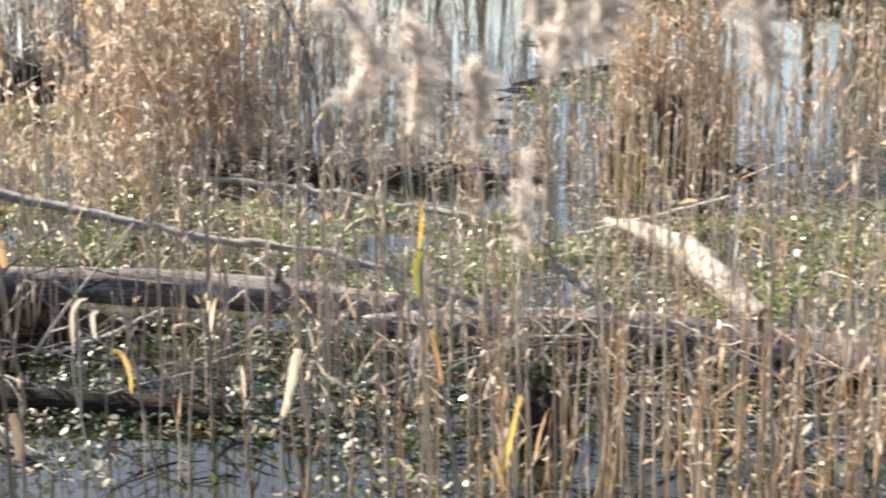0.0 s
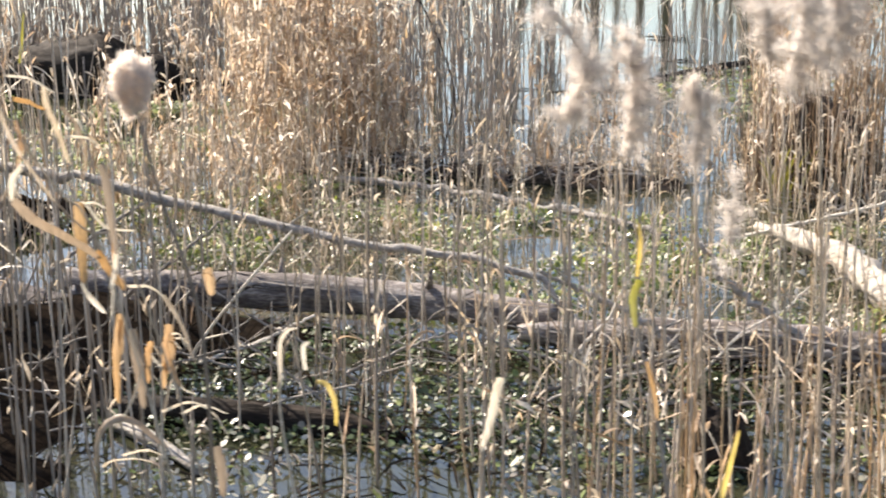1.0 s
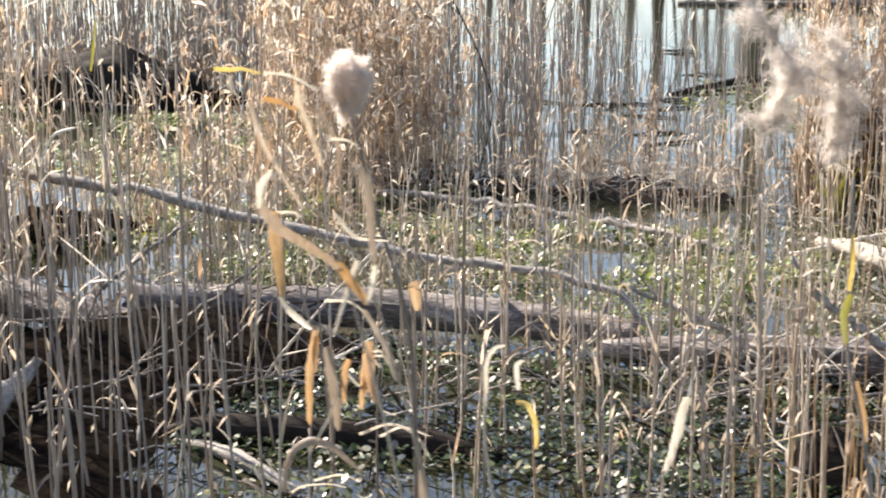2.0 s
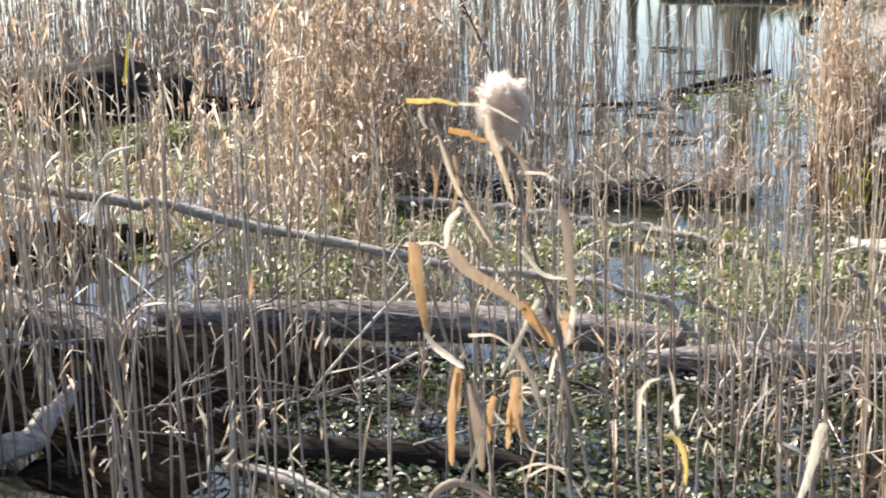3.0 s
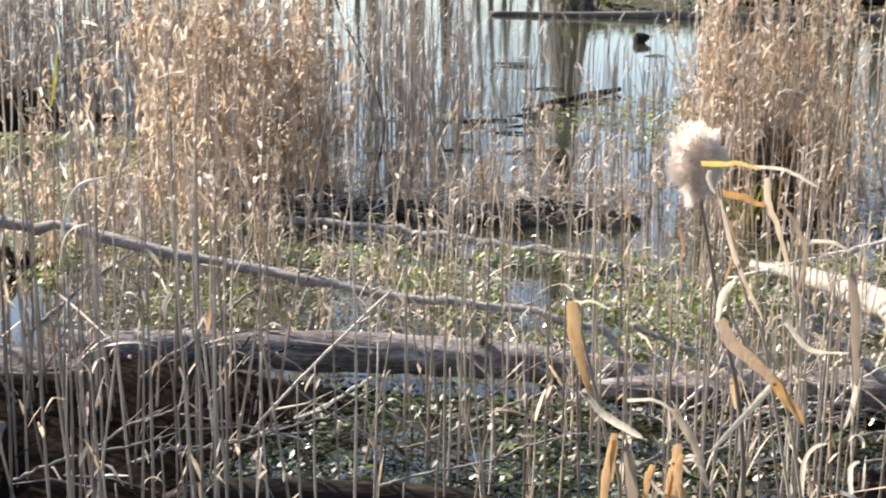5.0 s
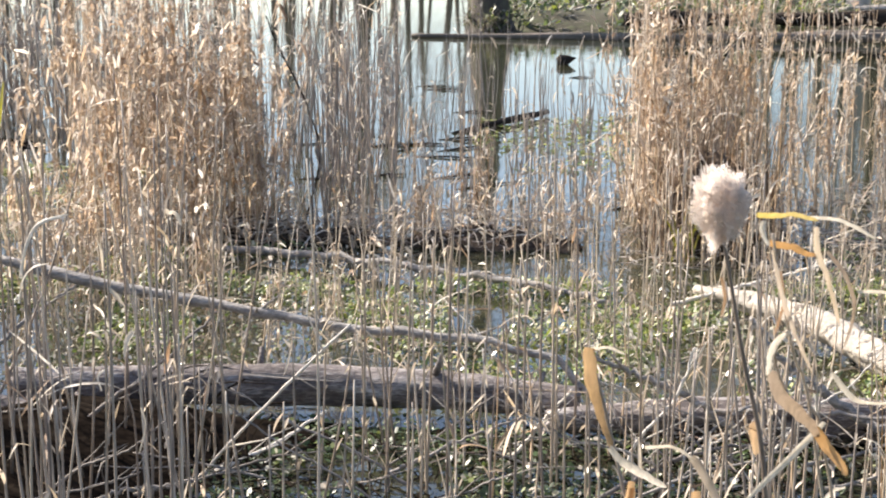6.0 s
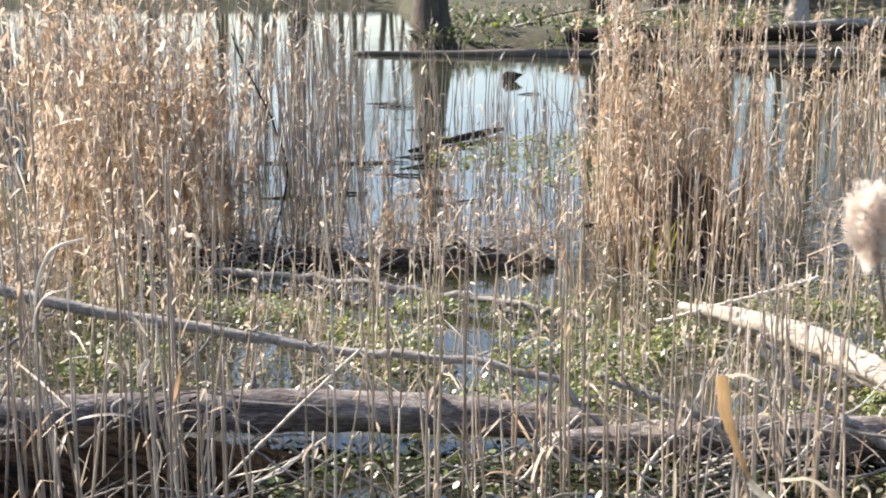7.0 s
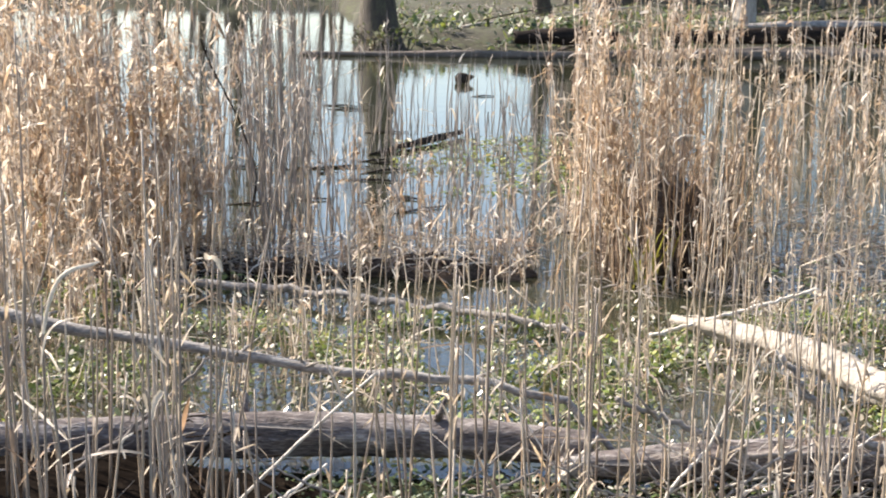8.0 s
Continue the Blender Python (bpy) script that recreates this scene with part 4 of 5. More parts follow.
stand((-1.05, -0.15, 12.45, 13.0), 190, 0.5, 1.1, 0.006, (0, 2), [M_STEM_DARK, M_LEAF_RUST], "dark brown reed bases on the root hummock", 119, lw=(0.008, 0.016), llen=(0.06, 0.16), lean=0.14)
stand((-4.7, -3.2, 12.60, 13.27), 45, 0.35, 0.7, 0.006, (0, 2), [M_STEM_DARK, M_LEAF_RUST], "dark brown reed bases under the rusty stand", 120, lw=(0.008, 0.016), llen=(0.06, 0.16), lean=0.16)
stand((-0.1, 1.0, 5.2, 6.6), 56, 1.1, 1.9, 0.0048, (1, 4), [M_STEM_RUSTY, M_LEAF_RUST], "tall rusty reeds among the plumes", 121, lw=(0.006, 0.012), llen=(0.06, 0.18), lean=0.06, scraps=5)
stand((-1.0, -0.1, 5.2, 6.6), 38, 0.8, 1.7, 0.0045, (0, 3), [M_STEM_RUSTY, M_LEAF_RUST], "thin rusty reeds under the plumes", 122, lw=(0.006, 0.012), llen=(0.06, 0.18), lean=0.06, scraps=4)
stand((-5.5, -3.7, 10.50, 12.60), 105, 0.6, 1.55, 0.005, (1, 5), GOLDEN, "rusty-tan reeds before the tall stand", 118, clump=0.9, lw=(0.008, 0.02), llen=(0.07, 0.22), lean=0.12, scraps=8, bunch=2, flake=1.2)

# single reeds near the path
PROTO = []
for k in range(14):
    g = random.Random(300 + k)
    h = (0.75, 0.9, 1.05, 1.2, 1.35, 1.5, 1.65)[k % 7]
    ob = empty("reed_stalk", (0, 0, -3), "thin tan-grey dry reed stalk with withered leaves", "reed", "reed stalks near the path")
    line = reed_line(g, h, 0.045, 0.018, 9)
    pc = Pieces()
    pc.tube(line, [0.0056 * (1 - 0.55 * u / 9) * (1.22 if u in (2, 4, 6) else 1.0) for u in range(10)], 6)
    part("stem", pc, M_STEM_ONE, ob)
    for _ in range(k % 3):
        u = g.uniform(4, 8.8)
        pts, wd, ac = dry_leaf(g, line[int(u)].lerp(line[int(u) + 1], u % 1), g.uniform(0.07, 0.22), g.uniform(0.008, 0.015), 1.3)
        pc = Pieces()
        pc.ribbon(pts, wd, ac)
        part("leaf", pc, M_LEAF_ONE, ob)
    for _ in range(2 + k % 3):      # torn sheath
        u = g.uniform(1.5, 8.5)
        p = line[int(u)].lerp(line[int(u) + 1], u % 1)
        w, ln = g.uniform(0, math.tau), g.uniform(0.03, 0.09)
        d = Vector((math.cos(w) * 0.6, math.sin(w) * 0.6, g.choice((-1, 1)) * g.uniform(0.5, 1.2))).normalized()
        pc = Pieces()
        pc.ribbon([p, p + d * ln * 0.5 + Vector((0, 0, 0.004)), p + d * ln], [0.009, g.uniform(0.009, 0.016), 0.003], Vector((-d.y, d.x, g.gauss(0, 0.5))))
        part("sheath", pc, M_LEAF_ONE, ob)
    PROTO.append(ob)

g = random.Random(77)
spots = []
for (x0, x1, y0, y1), count, low, high in (((-5.3, -3.1, 6.0, 8.2), 104, 2, 6), ((-2.9, -1.5, 6.4, 8.4), 44, 0, 5), ((-1.5, -0.2, 6.1, 8.2), 44, 0, 4), ((-0.2, 1.3, 6.1, 8.0), 44, 0, 3), ((-3.4, -2.2, 5.7, 6.5), 22, 0, 3)):
    for _ in range(count):
        spots.append((g.uniform(x0, x1), g.uniform(y0, y1), g.randint(low, high) + 7 * g.randint(0, 1)))
for n, (x, y, k) in enumerate(spots):
    m = Matrix.Translation((x, y, max(-0.1, bed(x, y) - 0.02))) @ Matrix.Rotation(g.uniform(0, math.tau), 4, "Z") @ Matrix.Diagonal((1, 1, g.uniform(0.85, 1.12), 1))
    if n < 14:
        PROTO[n].matrix_basis = Matrix.Translation((x, y, -0.05))
    else:
        c = copy_thing(PROTO[k], m)


# ---- floating plants and litter ----
def floating(zone, count, size, label, seed, mats, keep=-0.1, zmax=0.03, tilt=0.25):
    g = random.Random(seed)
    x0, x1, y0, y1 = zone
    pc, n = Pieces(), 0
    while n < count:
        x, y = g.uniform(x0, x1), g.uniform(y0, y1)
        if in_pool(x, y):
            continue
        if noise.noise(Vector((x * 1.1, y * 0.9, seed * 0.1))) + 0.4 * noise.noise(Vector((x * 4, y * 4, seed))) < keep:
            continue
        n += 1
        s = g.uniform(0.6, 1.3) * size
        pc.leaf((x, y, g.uniform(0.006, zmax)), s, s * g.uniform(0.35, 0.85), g.uniform(0, math.tau), g.gauss(0, tilt), g.gauss(0, tilt))
    return thing("floating_plants", pc, mats, label, "water plants", kind="stuff")


floating((-4.3, 1.4, 9.00, 11.49), 9500, 0.031, "carpet of small green and yellow water-plant leaves", 201, [M_FLOAT], 0.02, 0.08, 0.6)
floating((-4.6, 1.4, 9.00, 11.89), 6800, 0.025, "bits of cream and brown leaf among the water plants", 209, [M_FLOAT_PALE], -0.45, 0.09, 0.6)
floating((-3, 1.4, 6.32, 8.49), 3300, 0.032, "scattered pale and green leaves on dark water", 202, [M_FLOAT_PALE], -0.1, 0.06, 0.5)
# Shade on the water before the logs is put into these leaves' colour.
floating((-3.35, -0.6, 6.9, 8.65), 5400, 0.03, "dark green leaves crowding the shaded water", 206, [M_FLOAT_DARKENED], -0.35, 0.05, 0.4)
floating((-5.6, -3.3, 11.44, 12.60), 500, 0.045, "thin scatter of green leaves before the debris bar", 207, [M_FLOAT], 0.12, 0.05, 0.4)
floating((-5.7, -4.2, 9.10, 11.44), 750, 0.042, "few green leaves on open water behind the log", 208, [M_FLOAT], 0.1, 0.05, 0.4)
floating((-11, -5, 9.94, 16.04), 8500, 0.05, "green floating leaves between the reeds", 203, [M_FLOAT], 0.0)
floating((-2.4, -0.4, 16.04, 20.00), 900, 0.06, "low island of floating green plants", 204, [M_FLOAT], -0.2)
floating((0, 5, 8.80, 13.56), 3000, 0.05, "green water plants beside the pale log", 205, [M_FLOAT], -0.2)


def litter(zone, count, label, seed, keep=-0.2, mats=None, pile=0.05):
    """Fallen reed blades and stem pieces lying flat."""
    g = random.Random(seed)
    x0, x1, y0, y1 = zone
    pc, n = Pieces(), 0
    while n < count:
        x, y = g.uniform(x0, x1), g.uniform(y0, y1)
        if noise.noise(Vector((x * 1.3, y * 1.3, seed))) < keep:
            continue
        n += 1
        w, ln = g.uniform(0, math.tau), g.uniform(0.08, 0.4)
        z = max(0.01, bed(x, y) + 0.01) + g.uniform(0, pile)
        d = Vector((math.cos(w), math.sin(w), g.gauss(0, 0.18)))
        p = Vector((x, y, z))
        if g.random() < 0.5:
            pc.tube([p, p + d * ln * 0.5 + Vector((0, 0, g.uniform(0, 0.03))), p + d * ln], [0.004, 0.0035, 0.002], 4, 0, False)
        else:
            bend = Vector((0, 0, g.uniform(0.0, 0.06)))
            pc.ribbon([p, p + d * ln * 0.35 + bend, p + d * ln * 0.7 + bend, p + d * ln], [0.006, 0.014, 0.012, 0.002], Vector((-d.y, d.x, g.gauss(0, 0.4))), 1)
    return thing("reed_litter", pc, mats or [M_TWIG, M_LITTER], label, "litter", kind="stuff")


litter((-5.4, -2.6, 6.32, 7.40), 26, "tangle of broken reed stems and twigs on mud", 211)
# The next four pieces darken shaded mud and water by their colour.
litter((-5.6, -3.35, 6.43, 8.60), 24, "black rotten tangle of old reed stems and roots", 217, -0.4, [M_SHADE_STEMS, M_SHADE_STEMS], 0.14)
litter((-3.5, -2.85, 7.57, 8.60), 40, "dark wet reed debris under the log", 218, -0.4, [M_SHADE_STEMS, M_SHADE_STEMS], 0.08)
litter((-1.5, 0.4, 7.9, 8.45), 90, "dark wet debris under the split log", 220, -0.5, [M_SHADE_STEMS, M_SHADE_STEMS], 0.08)
litter((-3.4, 0.7, 6.4, 8.40), 600, "black rotten reed scraps floating on dark water", 221, -0.5, [M_SHADE_STEMS, M_SHADE_STEMS], 0.02)
litter((-2.1, 0.8, 6.97, 8.70), 90, "tangle of grey twigs and broken reeds by the log", 212)
litter((-5.2, -1.5, 12.65, 13.56), 620, "pale broken reed stems lying on the debris bar", 213, mats=[M_STEM, M_LEAF], pile=0.16)
litter((-4.4, -1.5, 12.55, 12.85), 110, "broken brown stems piled on the debris bar", 219, -0.5, [M_TWIG, M_LITTER], 0.16)
litter((-5.5, 1.2, 8.90, 11.65), 280, "fallen straw lying over the water plants", 214, mats=[M_STEM, M_LEAF])
litter((-1.2, 3, 11.89, 15.40), 900, "fallen brown reed straw", 215)


g = random.Random(240)
pc = Pieces()
for _ in range(5200):
    x, y = g.uniform(-14, 14), 31.3 + abs(g.gauss(0, 4.5))
    z = bed(x, y)
    if z < 0.0 or noise.noise(Vector((x * 0.5, y * 0.5, 8))) < 0.0:
        continue
    for _ in range(3):
        w, ln = g.uniform(0, math.tau), g.uniform(0.06, 0.26)
        d = Vector((math.cos(w) * 0.6, math.sin(w) * 0.6, 1))
        p = Vector((x + g.gauss(0, 0.08), y + g.gauss(0, 0.08), z - 0.02))
        pc.ribbon([p, p + d * ln * 0.5, p + d * ln * 0.85 + Vector((d.x, d.y, -0.2)) * ln * 0.3], [0.02, 0.016, 0.003], Vector((-d.y, d.x, 0)))
thing("bank_sedge", pc, [M_GRASS], "low green and straw sedge on the far bank", "grass", kind="stuff")
g = random.Random(241)
pc = Pieces()
for _ in range(7000):
    x, y = g.uniform(-4, 12), 31.4 + abs(g.gauss(0, 3.2))
    z = bed(x, y)
    if z < 0.02 or noise.noise(Vector((x * 0.9, y * 1.4, 3))) + 0.5 * noise.noise(Vector((x * 3, y * 4, 6))) < -0.05:
        continue
    sz = g.uniform(0.05, 0.13)
    pc.leaf((x, y, z + g.uniform(0.01, 0.16)), sz, sz * g.uniform(0.4, 0.8), g.uniform(0, math.tau), g.gauss(0, 0.7), g.gauss(0, 0.7), g.choice((0, 0, 0, 1)))
thing("bank_herbs", pc, [M_FLOAT_DARKENED, M_FLOAT], "low green herbs and pale dead leaves on the far bank", "plants", kind="stuff")
litter((-3, 12, 31.5, 39.0), 2400, "brown leaf litter and sticks on the far bank", 216)


# ---- plumes and seed heads ----
def plume(pts, width, label, foot, seed, sprays=95):
    """A reed plume: nodding axis, side sprays of fine hairs, on its long stem."""
    g = random.Random(seed)
    base = Vector(foot)
    ob = empty("plumed_reed", base, label, "reed", "plumed reeds")
    line = [p - base for p in spline(pts, 24)]       # tip first
    st = Pieces()
    st.tube(spline([(0, 0, 0), line[-1] * 0.5 + Vector((0.02, 0, 0)), line[-1]], 10), [0.005 - 0.00025 * k for k in range(11)], 6)
    part("stem", st, M_STEM_ONE, ob)
    ax = Pieces()
    ax.tube(line, [0.001 + 0.0022 * k / 24 for k in range(25)], 5)
    part("axis", ax, M_STEM_ONE, ob)
    hair = Pieces()
    wind = Vector((g.uniform(0.1, 0.4), g.uniform(-0.2, 0.2), 0))
    for _ in range(sprays):
        u = g.random()
        k = min(23, int(u * 24))
        p = line[k].lerp(line[k + 1], u * 24 - k)
        d = (line[k] - line[k + 1]).normalized()
        ln = width * 1.0 * (0.35 + 0.85 * math.sin(math.pi * (0.1 + 0.8 * u))) * g.uniform(0.4, 1.2)
        side = Vector((g.gauss(0, 1), g.gauss(0, 1), g.gauss(0, 1))).normalized()
        spray = [p]
        dirn = (d * g.uniform(0.2, 1.2) + side * 0.8 + wind * 0.5).normalized()
        sag = g.uniform(-0.02, 0.3)
        for _ in range(4):
            dirn = (dirn + Vector((0, 0, -sag)) + wind * 0.1 + Vector((g.gauss(0, 0.12), g.gauss(0, 0.12), g.gauss(0, 0.12)))).normalized()
            spray.append(spray[-1] + dirn * ln / 4)
        hair.ribbon(spray, [0.001, 0.0008, 0.0006, 0.0005, 0.0003], side, 0, 0.1)
        for _ in range(int(150 * ln / 0.1)):
            v = g.random() * 4
            a = min(3, int(v))
            c = spray[a].lerp(spray[a + 1], v - a)
            e = (Vector((g.gauss(0, 1), g.gauss(0, 1), g.gauss(0, 1))).normalized() + dirn * 0.5) * g.uniform(0.012, 0.034)
            c = c + Vector((g.gauss(0, 0.004), g.gauss(0, 0.004), g.gauss(0, 0.004)))
            hair.hair(c, e, e.orthogonal().normalized(), 0.0009)
    part("plume", hair, M_FLUFF, ob, "cream feathery seed plume")
    return ob


plume([(-0.972, 4.750, 2.061), (-0.884, 4.750, 1.945), (-0.829, 4.750, 1.854), (-0.868, 4.750, 1.759), (-0.902, 4.750, 1.707)], 0.085, "tall reed with a cream feathery nodding plume", (-0.86, 4.83, -0.1), 1)
plume([(-0.768, 4.820, 1.940), (-0.730, 4.820, 1.834), (-0.734, 4.820, 1.726), (-0.756, 4.820, 1.616)], 0.07, "reed with a pinkish-cream upright plume", (-0.72, 4.90, -0.1), 2)
plume([(-0.591, 4.820, 1.811), (-0.571, 4.820, 1.738), (-0.581, 4.820, 1.629)], 0.048, "reed with a short dense cream plume", (-0.54, 4.90, -0.1), 3)
plume([(-0.358, 4.600, 2.113), (-0.330, 4.600, 2.017), (-0.344, 4.600, 1.920), (-0.371, 4.600, 1.833)], 0.085, "tall reed with a broad tan plume", (-0.33, 4.68, -0.1), 4)
plume([(-0.458, 4.820, 2.087), (-0.435, 4.820, 1.972), (-0.416, 4.820, 1.868)], 0.06, "reed with a narrow cream plume", (-0.38, 4.90, -0.1), 5)
plume([(-0.268, 4.820, 2.063), (-0.275, 4.820, 1.948), (-0.302, 4.820, 1.851)], 0.08, "reed with a loose beige plume", (-0.26, 4.90, -0.1), 6)
plume([(0.075, 4.820, 2.065), (0.107, 4.820, 1.918), (0.135, 4.820, 1.790)], 0.07, "reed with a long cream plume", (0.18, 4.90, -0.1), 7)
plume([(-0.524, 5.300, 1.509), (-0.532, 5.300, 1.370), (-0.545, 5.300, 1.221)], 0.05, "short reed with a drooping beige plume", (-0.51, 5.38, -0.1), 8, 45)


def near_leaf(parent, name, pts, width, mat, label, edge=(0, -0.35, 1), n=16, taper=True):
    off = parent.location
    line = [p - off for p in spline(pts, n)]
    pc = Pieces()
    width *= 0.72
    wob = sum(abs(v) for v in pts[0]) * 7
    line = [p + Vector((noise.noise(Vector((k * 0.5, wob, 0))), 0, noise.noise(Vector((k * 0.5, wob, 9))))) * width * 0.14 for k, p in enumerate(line)]
    wd = [width * (1 + 0.22 * noise.noise(Vector((k * 0.8, wob, 4)))) * (0.5 + 0.55 * math.sin(math.pi * (0.2 + 0.78 * k / n))) * (0.35 if k == n else 1) if taper else width for k in range(n + 1)]
    e0, e1 = Vector(edge), Vector((edge[2], edge[1], -edge[0]))
    pc.ribbon(line, wd, [e0.lerp(e1, 0.5 * math.sin(2.2 * k / n)) for k in range(n + 1)], 0, 0.35)
    return part(name, pc, mat, parent, label)


# the fluffy seed head with its curled leaves
puff = empty("seeding_reed", (-1.5, 4.1, -0.1), "dry reed with a round cream fluff head", "reed")
po = puff.location
pc = Pieces()
pc.tube([p - po for p in spline([(-1.5, 4.1, -0.1), (-1.52, 4.07, 0.7), (-1.52, 4.04, 1.35), (-1.58, 4.0, 1.65), (-1.622, 3.985, 1.85)], 20)], [0.006 - 0.00015 * k for k in range(21)], 7)
part("stem", pc, M_STEM_ONE, puff)
hair = Pieces()
g = random.Random(5)
for _ in range(9000):
    q = Vector((g.gauss(0, 1), g.gauss(0, 1), g.gauss(0, 1))).normalized()
    lump = 1 + 0.4 * noise.noise(q * 2.4 + Vector((3, 0, 0)))
    u = g.uniform(0.55, 1.0) ** 0.6
    c = Vector((-1.628, 3.985, 1.89)) - po + Vector((q.x * 0.042 * (1 + 0.25 * q.z), q.y * 0.041, q.z * 0.062)) * u * lump
    e = (q + Vector((g.gauss(0, 0.6), g.gauss(0, 0.6), g.gauss(0, 0.6)))).normalized() * g.uniform(0.006, 0.016)
    hair.ribbon([c - e * 0.5, c, c + e * 0.6], [0.0005, 0.0009, 0.0003], q.orthogonal(), 0, 0.1)
part("fluff", hair, M_PUFF, puff, "round cream seed fluff")
core = bmesh.new()
bmesh.ops.create_icosphere(core, subdivisions=4, radius=1.0)
for v in core.verts:
    q = v.co.normalized()
    v.co = Vector((-1.628, 3.985, 1.89)) - po + Vector((q.x * 0.039 * (1 + 0.25 * q.z), q.y * 0.038, q.z * 0.058)) * (0.8 + 0.3 * noise.noise(q * 2.4 + Vector((3, 0, 0))) + 0.06 * noise.noise(q * 9))
core_me = bpy.data.meshes.new("fluff_core")
core.to_mesh(core_me)
core.free()
part("fluff_core", core_me, M_PUFF, puff)


def single_reed(name, pts, r, label):
    ob = empty(name, pts[0], label, "reed")
    q = Pieces()
    q.tube([p - ob.location for p in spline(pts, 16)], [r * (1 - 0.03 * k) for k in range(17)], 6)
    part("stem", q, M_STEM_ONE, ob)
    return ob


front = single_reed("leaning_reed", [(-1.36, 3.7, -0.1), (-1.4, 3.7, 0.9), (-1.524, 3.620, 1.622), (-1.570, 3.550, 1.759), (-1.605, 3.480, 1.872), (-1.628, 3.430, 1.959)], 0.003, "thin reed with yellow and orange side leaves")
near_leaf(front, "leaf", [(-1.540, 3.520, 1.918), (-1.512, 3.520, 1.882), (-1.499, 3.520, 1.836), (-1.509, 3.520, 1.784)], 0.009, M_LEAF_TAN, "narrow brown curled blade", (0.9, 0.3, 0.2))
near_leaf(front, "leaf", [(-1.608, 3.480, 1.898), (-1.602, 3.480, 1.855), (-1.611, 3.480, 1.811)], 0.008, M_LEAF_RUSTY, "rust-brown narrow blade", (0.9, 0.3, 0.2))
near_leaf(front, "leaf", [(-1.670, 3.600, 1.861), (-1.664, 3.600, 1.832), (-1.668, 3.600, 1.803)], 0.008, M_LEAF_RUSTY, "rust-brown hanging blade", (0.9, 0.3, 0.2))
near_leaf(front, "leaf", [(-1.656, 3.387, 1.992), (-1.630, 3.387, 1.993), (-1.604, 3.387, 1.994), (-1.578, 3.387, 1.985)], 0.015, M_LEAF_YELLOW, "yellow level leaf", (0, -0.6, 1))
near_leaf(front, "leaf", [(-1.620, 3.500, 1.933), (-1.591, 3.500, 1.930), (-1.557, 3.500, 1.915)], 0.02, M_LEAF_ORANGE, "orange side leaf", (0, -0.6, 1))
near_leaf(front, "leaf", [(-1.642, 3.420, 1.977), (-1.642, 3.420, 1.964), (-1.633, 3.420, 1.945)], 0.01, M_LEAF_PALE, "bleached curl at the stem", (1, -0.2, 0.2))
near_leaf(front, "leaf", [(-1.586, 3.420, 1.984), (-1.545, 3.420, 1.981), (-1.517, 3.420, 1.968), (-1.498, 3.420, 1.957)], 0.009, M_LEAF_PALE, "pale arching leaf", (0, -0.6, 1))
near_leaf(front, "leaf", [(-1.560, 3.500, 1.955), (-1.556, 3.500, 1.919), (-1.539, 3.500, 1.878), (-1.522, 3.500, 1.822)], 0.014, M_LEAF_ONE, "narrow grey-tan hanging blade", (1, 0.3, 0.1))
folded = single_reed("folded_reed", [(-1.32, 3.85, -0.1), (-1.38, 3.8, 0.9), (-1.495, 3.680, 1.584), (-1.559, 3.620, 1.673), (-1.598, 3.550, 1.759), (-1.597, 3.470, 1.818)], 0.003, "broken reed with broad tan folded leaves")
near_leaf(folded, "leaf", [(-1.596, 3.470, 1.820), (-1.615, 3.470, 1.795), (-1.620, 3.470, 1.755)], 0.015, M_LEAF_PALE, "bleached curl of the folded leaf", (0.9, 0.3, 0.3))
near_leaf(folded, "leaf", [(-1.617, 3.470, 1.759), (-1.597, 3.500, 1.721), (-1.558, 3.550, 1.678), (-1.520, 3.600, 1.629)], 0.026, M_LEAF_TAN, "broad tan folded leaf", (0.9, 0.5, 0.5))
near_leaf(folded, "leaf", [(-1.529, 3.600, 1.642), (-1.505, 3.600, 1.609), (-1.477, 3.600, 1.571)], 0.022, M_LEAF_ORANGE, "orange leaf tip", (0.9, 0.2, 0.5))
near_leaf(folded, "leaf", [(-1.506, 3.640, 1.639), (-1.546, 3.700, 1.559), (-1.598, 3.780, 1.459)], 0.013, M_LEAF_PALE, "pale crossing leaf", (0.7, 0.2, -0.6))
near_leaf(folded, "leaf", [(-1.624, 3.450, 1.933), (-1.607, 3.460, 1.869), (-1.586, 3.480, 1.817), (-1.554, 3.500, 1.752)], 0.009, M_LEAF_ONE, "pale twisted leaf", (1, 0.3, 0.4))
near_leaf(folded, "leaf", [(-1.518, 3.550, 1.739), (-1.486, 3.550, 1.704), (-1.456, 3.550, 1.697), (-1.425, 3.550, 1.697)], 0.012, M_LEAF_PALE, "grey-tan bent leaf", (0.4, -0.3, 0.9))
near_leaf(folded, "leaf", [(-1.444, 3.470, 1.831), (-1.435, 3.470, 1.784), (-1.432, 3.470, 1.725), (-1.425, 3.470, 1.672)], 0.02, M_LEAF_TAN, "long hanging tan leaf", (1, 0.3, 0.1))
near_leaf(folded, "leaf", [(-1.425, 3.470, 1.677), (-1.431, 3.470, 1.640), (-1.440, 3.470, 1.608)], 0.012, M_LEAF_PALE, "pale end of the hanging leaf", (1, 0.3, 0.1))
near_leaf(folded, "leaf", [(-1.506, 3.470, 1.875), (-1.470, 3.470, 1.875), (-1.446, 3.470, 1.861)], 0.01, M_LEAF_PALE, "pale level leaf end", (0, -0.6, 1))
